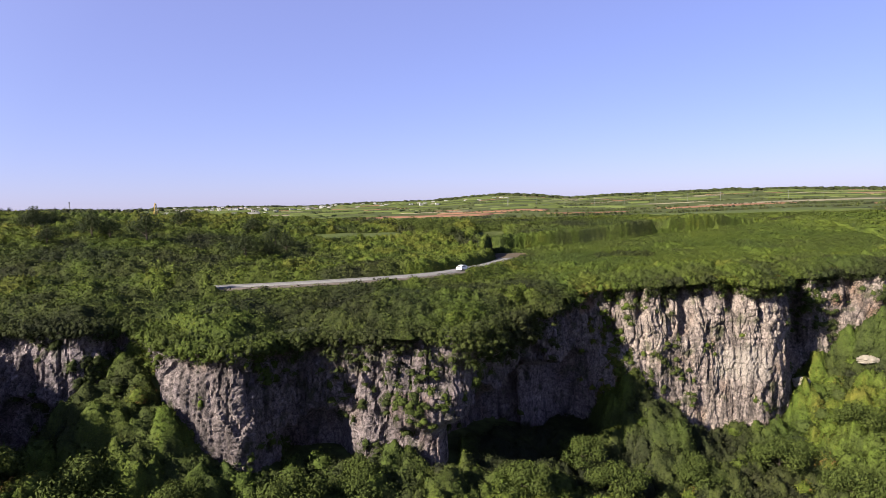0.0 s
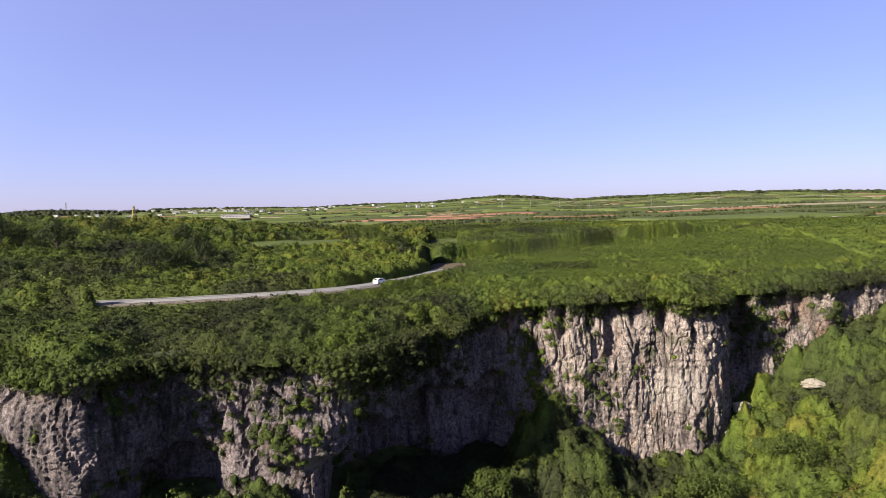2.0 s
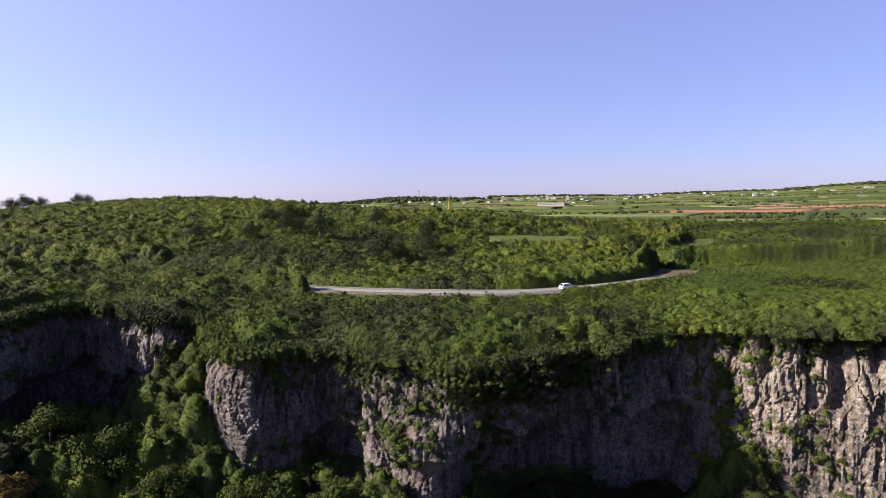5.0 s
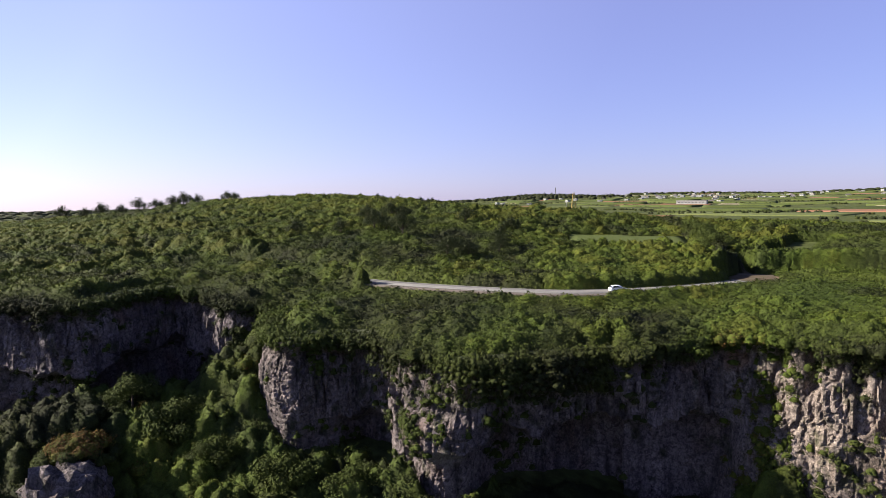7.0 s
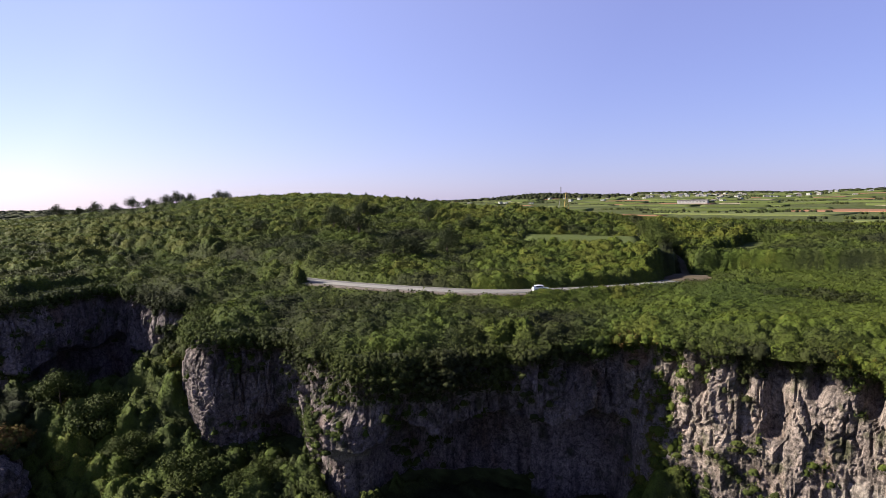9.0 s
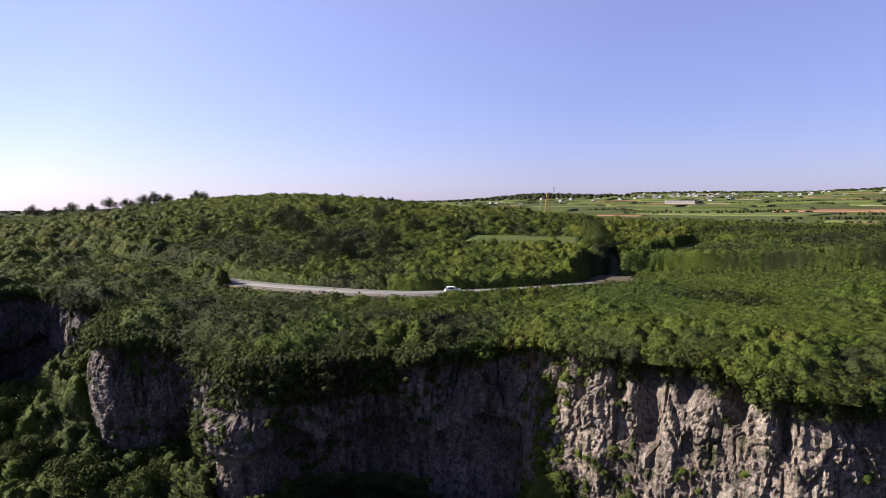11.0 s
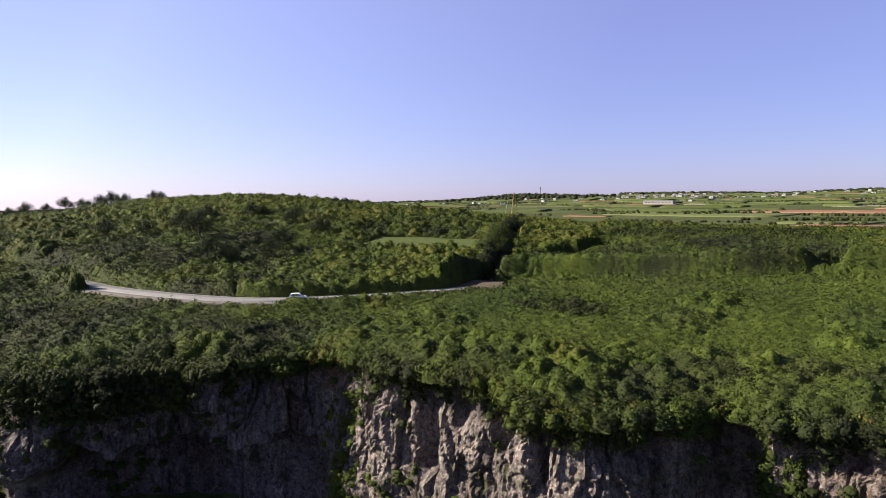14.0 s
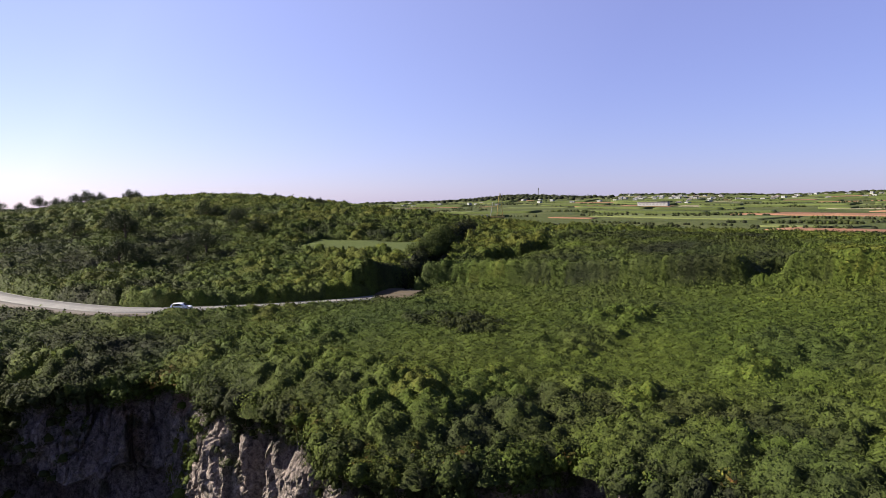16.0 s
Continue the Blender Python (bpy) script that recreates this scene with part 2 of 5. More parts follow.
def cells(x, y, z, seed):
    """Worley noise: distance to the nearest seed, to the second, and the nearest one's own number."""
    i, j, k = (np.floor(a).astype(np.int64) for a in (x, y, z))
    d1, d2, own = np.full(x.shape, 9.0), np.full(x.shape, 9.0), np.zeros(x.shape)
    for a in (-1, 0, 1):
        for b in (-1, 0, 1):
            for c in (-1, 0, 1):
                ii, jj, kk = i + a, j + b, k + c
                d = np.sqrt((ii + lattice(ii, jj, kk, seed) - x) ** 2 + (jj + lattice(ii, jj, kk, seed + 1) - y) ** 2 + (kk + lattice(ii, jj, kk, seed + 2) - z) ** 2)
                first = d < d1
                d2 = np.where(first, d1, np.minimum(d2, d))
                own = np.where(first, lattice(ii, jj, kk, seed + 3), own)
                d1 = np.where(first, d, d1)
    return d1, d2, own


def step(a, b, x):
    t = np.clip((np.asarray(x, float) - a) / (b - a), 0, 1)
    return t * t * (3 - 2 * t)


def mesh_from(name, verts, faces, mats, smooth=False, tone=None, face_mat=None):
    """A mesh from numpy arrays; every face has the same number of corners."""
    me = bpy.data.meshes.new(name)
    n, k = faces.shape
    me.vertices.add(len(verts))
    me.vertices.foreach_set("co", np.ascontiguousarray(verts, np.float32).ravel())
    me.loops.add(n * k)
    me.loops.foreach_set("vertex_index", np.ascontiguousarray(faces, np.int32).ravel())
    me.polygons.add(n)
    me.polygons.foreach_set("loop_start", np.arange(n, dtype=np.int32) * k)
    if face_mat is not None:
        me.polygons.foreach_set("material_index", face_mat.astype(np.int32))
    me.polygons.foreach_set("use_smooth", np.full(n, smooth))
    for m in mats:
        me.materials.append(m)
    if tone is not None:
        a = me.attributes.new("tone", "FLOAT", "POINT")
        a.data.foreach_set("value", np.ascontiguousarray(tone, np.float32))
    me.update()
    return me


def part(name, bm, mat, parent=None, label=""):
    me = bpy.data.meshes.new(name)
    bm.to_mesh(me)
    bm.free()
    me.materials.append(mat)
    ob = new(name, me)
    ob.parent = parent
    if label:
        tagged(ob, label)
    return ob


def box(bm, x0, x1, y0, y1, z0, z1, bevel=0.0):
    r = bmesh.ops.create_cube(bm, size=1, matrix=Matrix.LocRotScale(((x0 + x1) / 2, (y0 + y1) / 2, (z0 + z1) / 2), None, (x1 - x0, y1 - y0, z1 - z0)))
    if bevel:
        bmesh.ops.bevel(bm, geom=list({e for v in r["verts"] for e in v.link_edges}), offset=bevel, segments=2, affect="EDGES")
    return bm


def rod(bm, a, b, ra, rb, sides=7):
    a, b = Vector(a), Vector(b)
    m = Matrix.Translation((a + b) / 2) @ (b - a).to_track_quat("Z", "Y").to_matrix().to_4x4()
    bmesh.ops.create_cone(bm, cap_ends=True, segments=sides, radius1=ra, radius2=rb, depth=(b - a).length, matrix=m)
    return bm


# ---- plan: the cliff's rim from west to east, the road, the lie of the land ----
RIM_WEST = [(-300, 10), (-200, 40), (-140, 55), (-104, 60), (-86, 69), (-76, 77), (-83, 88), (-85, 98), (-76, 104), (-66, 102), (-60, 104), (-54, 110), (-49, 105)]
RIM_MID = [(-43, 101), (-34, 99.5), (-31, 105), (-26, 110), (-16, 109.5), (-6, 107.5), (1, 108.5), (7, 115), (12, 122), (16, 127), (22, 128.5), (26, 135.5), (29, 140.2)]
RIM_EAST = [(38, 141), (48, 139.7), (58, 141), (64, 141.5), (70, 140), (76, 143), (80, 148), (84, 154), (89, 153), (96, 155), (104, 153), (114, 156), (135, 162), (180, 172), (300, 190)]


def spline(points, spacing):
    """Catmull-Rom through the points, resampled at even steps."""
    p = np.array(points, float)
    p = np.vstack([2 * p[0] - p[1], p, 2 * p[-1] - p[-2]])
    t = np.linspace(0, 1, 24, endpoint=False)[:, None]
    out = []
    for a, b, c, d in zip(p[:-3], p[1:-2], p[2:-1], p[3:]):
        out.append(0.5 * (2 * b + (c - a) * t + (2 * a - 5 * b + 4 * c - d) * t ** 2 + (3 * b - a - 3 * c + d) * t ** 3))
    q = np.vstack(out + [p[-2:-1]])
    s = np.concatenate([[0], np.cumsum(np.linalg.norm(np.diff(q, axis=0), axis=1))])
    u = np.arange(0, s[-1], spacing)
    return np.stack([np.interp(u, s, q[:, i]) for i in range(q.shape[1])], 1)


RIM = spline(RIM_WEST + RIM_MID + RIM_EAST, 0.26)
ROAD = spline([(-175, 122), (-120, 131), (-85, 134.2), (-60, 135), (-48, 135.4), (-33, 137.8), (-15, 142.6), (-2, 149), (8.5, 162), (15, 174.5), (17.5, 182), (18.5, 187)], 1.0)
LANE = spline([(18, 191), (14, 201), (6, 214), (-4, 228), (-14, 243), (-26, 262), (-40, 285)], 1.5)


def from_line(x, y, line):
    """Distance to a line of points and the signed side (plus: on its left)."""
    x, y = np.asarray(x, float).ravel(), np.asarray(y, float).ravel()
    a, b = line[:-1], line[1:]
    e = b - a
    dist, side = np.empty(len(x)), np.empty(len(x))
    for i in range(0, len(x), 4000):
        qx, qy = x[i:i + 4000, None], y[i:i + 4000, None]
        t = np.clip(((qx - a[:, 0]) * e[:, 0] + (qy - a[:, 1]) * e[:, 1]) / (e ** 2).sum(1), 0, 1)
        dd = np.hypot(qx - a[:, 0] - t * e[:, 0], qy - a[:, 1] - t * e[:, 1])
        n = dd.argmin(1)
        r = np.arange(len(n))
        dist[i:i + 4000] = dd[r, n]
        side[i:i + 4000] = np.sign(e[n, 0] * (qy[:, 0] - a[n, 1]) - e[n, 1] * (qx[:, 0] - a[n, 0]))
    return dist, side


RIM_COARSE = RIM[::9]


def inside(x, y):
    """Metres behind the rim; minus: out over the valley."""
    d, s = from_line(x, y, RIM_COARSE)
    return (d * s).reshape(np.shape(x))


SKYLINE_TURN = [-180, -100, -60, -34, -28, -23, -15, -10.4, -7.4, -4.3, -1.2, 2.4, 8.3, 14, 20, 25, 30, 33, 37, 42, 53, 78, 100, 180]
SKYLINE_TOP = [20, 20, 20, 28, 37, 40, 36, 33, 44, 52, 46, 38, 36, 31, 36, 38, 32, 33, 28, 23, 18, 14, 10, 20]
# swells of the wooded hill: place, reach and height
SWELLS = [(-365, 345, 110, 85, 18.3), (-230, 350, 80, 75, 7.3), (-290, 250, 100, 70, 9.7), (-180, 240, 70, 60, 5.8), (-100, 190, 50, 45, 6.6), (-70, 235, 45, 45, 2.7), (-27, 208, 35, 30, 2.6), (-240, 160, 80, 50, 6.6), (-120, 300, 60, 60, 4.0), (-440, 268, 70, 45, 7.5), (-480, 200, 80, 50, 5.0), (-850, 1350, 150, 90, 9.0)]


def rim_height(x):
    return np.interp(x, [-100, -85, -63, -50, -30, 0, 12, 22, 36, 60, 72, 90, 120], [3.0, 2.2, 0.4, -2.5, -3.6, -3.2, -2.6, -2.6, -0.9, 0.0, -1.7, -1.4, 0])


def plateau(x, y):
    """Ground height of the land above the cliff."""
    x, y = np.asarray(x, float), np.asarray(y, float)
    near = 2.2 + 5.8 * step(190, 270, y + 0.18 * x) + 1.2 * step(-40, -100, x)
    hill = sum(up * np.exp(-((x - cx) / rx) ** 2 - ((y - cy) / ry) ** 2) for cx, cy, rx, ry, up in SWELLS)
    r, turn = np.hypot(x - 40, y - 20), np.degrees(np.arctan2(-(x - 40), y - 20))
    top = np.interp(turn, SKYLINE_TURN, SKYLINE_TOP)
    far = 5 + (top - 5) * step(250, 2100, r) ** 1.15 - 0.012 * np.clip(r - 2200, 0, None)
    far = far + 5 * (layered(x / 260, y / 260, 0, 3, 3) - 0.5) * step(500, 1200, r)
    w = step(270, 420, r)
    return near * (1 - w) + far * w + hill


# a spur that runs down beside the western buttress to a mound on the valley floor: place, height
SPUR = spline([(-52.5, 109, -5), (-52.6, 103, -11), (-56.5, 97.5, -17), (-60, 90, -19.5), (-66, 79, -20), (-74, 69, -20)], 2.0)

TALUS = np.array([(40.5, 137.5, -24), (44, 135.5, -28), (50, 134, -32)])


def valley(x, y, d):
    """Ground height below the cliff; d: metres out from the rim."""
    x, y = np.asarray(x, float), np.asarray(y, float)
    foot = np.interp(x, [-110, -90, -66, -56, -46, -30, -5, 20, 45, 62, 76, 83, 92, 104, 130], [-21, -26, -26, -24, -28, -27, -28, -33, -36, -36, -36, -29, -23, -14, -6])
    out = foot + 2.0 * np.exp(-(d / 7) ** 2) - 0.2 * np.clip(d, 0, 60) - 0.22 * step(80, 95, x) * np.clip(d, 0, 20) + 3 * (layered(x / 18, y / 18, 0, 8, 3) - 0.5)
    for sx, sy, sz in np.concatenate([SPUR, TALUS]):
        flat = 1.5 + 5 * float(step(95, 82, sy))
        out = np.maximum(out, sz - 0.95 * np.clip(np.hypot(x - sx, y - sy) - flat, 0, None) + 2.4 * (layered(x / 6, y / 6, 0, 9, 2) - 0.5))
    return np.clip(out, -60, None)


def top_height(x, y, d):
    """Ground above the cliff, d metres behind the rim: it falls gently from the road to the edge."""
    k = np.clip((d - 1) / 34, 0, 1)
    up = plateau(x, y) * k + rim_height(x) * (1 - k) + 0.5 * (layered(np.asarray(x) / 9, np.asarray(y) / 9, 0, 5, 3) - 0.5) * step(0, 6, d)
    rd = np.minimum(from_line(x, y, ROAD)[0], from_line(x, y, LANE[:9])[0]).reshape(np.shape(x))
    return np.where(np.abs(np.asarray(x)) < 200, up * step(4, 9, rd) + 2.3 * (1 - step(4, 9, rd)), up)


def ground_height(x, y):
    d = inside(x, y)
    w = step(12.0, 15.0, d)
    return top_height(x, y, d) * w + valley(x, y, np.clip(-d, 0, None)) * (1 - w)


def axis(lo, hi, fine, reach):
    a = list(np.arange(lo, hi, fine))
    s = fine
    while a[-1] < reach:
        s *= 1.12
        a.append(a[-1] + s)
    s = fine
    while a[0] > -reach:
        s *= 1.12
        a.insert(0, a[0] - s)
    return np.array(a)


def sheet(nx, ny):
    i = np.arange(nx * ny).reshape(ny, nx)
    return np.stack([i[:-1, :-1], i[:-1, 1:], i[1:, 1:], i[1:, :-1]], -1).reshape(-1, 4)


gx, gy = axis(-125, 135, 1.4, 4600), axis(55, 290, 1.4, 4600)
GX, GY = np.meshgrid(gx, gy)
GZ = ground_height(GX, GY)


def ground_at(x, y):
    """Height of the ground sheet, read between its points."""
    x, y = np.asarray(x, float), np.asarray(y, float)
    i, j = np.clip(np.searchsorted(gx, x) - 1, 0, len(gx) - 2), np.clip(np.searchsorted(gy, y) - 1, 0, len(gy) - 2)
    u, v = (x - gx[i]) / (gx[i + 1] - gx[i]), (y - gy[j]) / (gy[j + 1] - gy[j])
    return (GZ[j, i] * (1 - u) + GZ[j, i + 1] * u) * (1 - v) + (GZ[j + 1, i] * (1 - u) + GZ[j + 1, i + 1] * u) * v


def ground_material():
    m, nodes, links, p = material("ground_cover", 0.95, 0.04)
    a = texture(nodes, links, 0.02, 5)
    b = texture(nodes, links, 0.35, 6)
    col = ramp(nodes, links, a.outputs["Fac"], [(0.3, (0.04, 0.05, 0.018)), (0.5, (0.055, 0.066, 0.025)), (0.7, (0.072, 0.078, 0.033))])
    col = blend(nodes, links, col, ramp(nodes, links, b.outputs["Fac"], [(0.35, (0.5, 0.5, 0.5)), (0.65, (1.1, 1.1, 1.0))]), 1.0, "MULTIPLY")
    links.new(col, p.inputs["Base Color"])
    bump(nodes, links, p, b.outputs["Fac"], 0.8, 0.6)
    return m


ground = new("ground", mesh_from("ground", np.stack([GX, GY, GZ], -1).reshape(-1, 3), sheet(len(gx), len(gy)), [ground_material()], True))
tagged(ground, "green rolling land above and below a cliff", "ground", kind="structure")


# ---- the cliff ----
def cliff_points():
    """Rows of points down the face, from inside the rim to below the scree."""
    s0, s1 = np.searchsorted(RIM[:, 0], -118), np.searchsorted(RIM[:, 0], 128)
    line = RIM[s0:s1]
    e = np.gradient(line, axis=0)
    n = np.stack([e[:, 1], -e[:, 0]], 1)
    k = np.ones(13) / 13
    n = np.stack([np.convolve(np.pad(n[:, i], 6, "edge"), k, "valid") for i in (0, 1)], 1)
    n /= np.linalg.norm(n, axis=1)[:, None]
    top = rim_height(line[:, 0]) + 0.1
    foot = valley(line[:, 0], line[:, 1], np.full(len(line), 4.0)) - 5
    rows = 116
    L, V = np.meshgrid(np.arange(len(line)), np.linspace(0, 1, rows))
    x, y, nx, ny = line[L, 0], line[L, 1], n[L, 0], n[L, 1]
    z = top[L] + (foot - top)[L] * V
    deep = top[L] - z
    wx, wy, wz = (x + 1.3 * layered(x / 6, y / 6, z / 6, 71, 3), y + 1.3 * layered(x / 6, y / 6, z / 6, 72, 3), z + 2 * layered(x / 6, y / 6, z / 6, 73, 3))
    def ridged(px, py, pz, seed, octaves):
        total, amp, norm = 0, 1.0, 0.0
        for o in range(octaves):
            f = 2.1 ** o
            total, norm = total + amp * (1 - np.abs(2 * smooth_noise(px * f, py * f, pz * f, seed + o * 13) - 1)) ** 1.5, norm + amp
            amp *= 0.55
        return total / norm

    ribs = layered(wx / 6.5 + 3, wy / 6.5, wz / 34, 11, 2)
    _, _, own = cells(wx / 3.6, wy / 3.6, wz / 10, 21)
    _, _, own2 = cells(wx / 1.5, wy / 1.5, wz / 8, 31)
    _, _, own3 = cells(x / 0.75, y / 0.75, z / 0.6, 36)
    flutes = ridged(wx / 3.2, wy / 3.2, wz / 11, 47, 3)
    crags = ridged(x / 1.7, y / 1.7, z / 9, 57, 2)
    strata = smooth_noise(x / 30, y / 30, z / 0.62 + 0.6 * layered(x / 9, y / 9, 0, 44, 2), 41)
    east = step(40, 62, x)
    face = np.exp(-((x + 41) / 8) ** 4)      # the flat front of the western buttress
    high_up = step(16, 9, deep)      # blocky above, smoother and fluted below
    off = 0.03 * deep + (4.6 - 2.4 * east - 3.0 * face) * (ribs - 0.5) + (0.7 + 1.1 * high_up) * (own - 0.5) * (1 - 0.5 * face) + (0.7 - 0.3 * face) * (flutes - 0.5) + 0.28 * (crags - 0.5)
    off += (0.16 + 0.24 * high_up) * (own2 - 0.5) + 0.1 * (own3 - 0.5) + (0.25 + 0.3 * east * np.exp(-((deep - 9) / 4) ** 2)) * (strata - 0.5)
    off += 1.3 * face * np.exp(-((deep - 10) / 7) ** 2) - 0.2 * face * step(13, 20, deep)
    fine_flutes = ridged(wx / 1.1, wy / 1.1, wz / 9, 49, 3)
    off += 1.1 * east * step(10, 16, deep) * (fine_flutes - 0.5)
    off += 2.6 * np.exp(-((x - 37) / 5) ** 2) * step(8, 18, deep)
    # open joints between blocks, upright and lying
    j1, j2, _ = cells(wx / 2.3, wy / 2.3, wz / 9, 91)
    off -= (0.3 + 0.4 * high_up) * step(0.1, 0.0, j2 - j1) * (1 - 0.5 * face - 0.2 * east)
    j1, j2, _ = cells(x / 2.6, y / 2.6, z / 1.25 + 0.5 * layered(x / 5, y / 5, 0, 94, 2), 95)
    off -= 0.16 * step(0.16, 0.0, j2 - j1) * (1 - 0.7 * east * step(10, 15, deep))
    # chimneys in the upper part of the eastern face
    for at, wide, low, into in ((38.2, 0.8, 7, 2.4), (43.5, 1.0, 9, 3.0), (49, 0.9, 8, 3.0), (53.5, 1.5, 14, 3.4), (58.5, 0.8, 7, 2.6), (64, 0.9, 8, 3.0), (70.5, 0.8, 9, 2.4), (85.5, 2.4, 20, 5.5), (100, 1.5, 11, 3.4)):
        off -= into * np.exp(-(((x - at) + 1.2 * (ribs - 0.5) + 0.5 * (layered(x / 2, y / 2, z / 3, 85, 2) - 0.5)) / wide) ** 2) * step(low, low - 3, deep)
    # caves and undercuts along the foot, and a ledge that carries bushes
    cave = 12.0 * np.exp(-((x - 15) / 14) ** 4) + 6.5 * np.exp(-((x + 84) / 15) ** 2) + 5.0 * np.exp(-((x + 24) / 5) ** 4) + 2.5 * np.exp(-((x + 8) / 4) ** 2)
    roof = 13.5 + 9 * (layered(x / 6, y / 6, 0, 81, 4) - 0.5) - 4.0 * np.exp(-((x - 22) / 6) ** 2)
    off -= cave * step(0, 2.5, deep - roof)
    off += (2.6 * step(9, 11.5, deep) - 1.6 * step(15, 20, deep)) * np.exp(-((x + 4) / 6) ** 4)
    off -= 1.4 * np.exp(-((deep - 3.4) / 1.3) ** 2) * layered(x / 4, y / 4, 0, 83, 2)
    # the brow overhangs the shaded bay
    off += 3.0 * np.exp(-((x - 8) / 9) ** 4) * step(7.5, 3.0, deep)
    off = np.where(deep < 1.2, np.where(off < 0, np.maximum(off, -1.3), off * step(-0.3, 1.2, deep)), off) + 0.2
    P = np.stack([x + nx * off, y + ny * off, z + 0.6 * (layered(x / 1.5, y / 1.5, z / 1.5, 61, 3) - 0.5) * step(0, 2, deep)], -1)
    head = []
    for q in (18.0, 13.5, 9.0, 5.0, 2.0):
        hx, hy = line[:, 0] - n[:, 0] * q, line[:, 1] - n[:, 1] * q
        inner = inside(hx, hy)
        head.append(np.stack([hx, hy, top_height(hx, hy, inner) - 0.1 - 0.5 * (q > 15)], -1))
    return np.concatenate([np.stack(head), P]), n


HEAD = 5
CLIFF, RIM_OUT = cliff_points()
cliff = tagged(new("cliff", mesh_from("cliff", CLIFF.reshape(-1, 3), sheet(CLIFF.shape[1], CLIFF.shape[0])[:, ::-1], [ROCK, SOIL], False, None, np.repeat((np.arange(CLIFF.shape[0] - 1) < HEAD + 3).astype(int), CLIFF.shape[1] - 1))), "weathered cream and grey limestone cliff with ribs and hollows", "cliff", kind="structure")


# ---- road ----
def ribbon(name, line, lo, hi, lift, mat, thick=0.0):
    e = np.gradient(line, axis=0)
    n = np.stack([-e[:, 1], e[:, 0]], 1) / np.linalg.norm(e, axis=1)[:, None]
    a, b = line + n * lo, line + n * hi
    za = np.maximum(ground_at(line[:, 0], line[:, 1]), 2.3) + lift
    rows = [np.c_[a, za - 0.3], np.c_[a, za], np.c_[(a + b) / 2, za + 0.03], np.c_[b, za], np.c_[b, za - 0.3]]
    v = np.stack(rows)
    return mesh_from(name, v.reshape(-1, 3), sheet(len(line), 5), [mat], True)


tagged(new("road", ribbon("road", ROAD, -2.6, 2.6, 0.12, ASPHALT)), "pale grey worn asphalt country road curving through scrub", "road", kind="structure")
tagged(new("road_shoulder", ribbon("road_shoulder", ROAD[125:205], -5.2, -2.6, 0.06, LAYBY)), "dark gravel lay-by beside the road", "road", kind="structure")
tagged(new("farm_track", ribbon("farm_track", LANE, -1.4, 1.4, 0.1, DIRT)), "bare dirt farm track between hedges", "track", kind="structure")


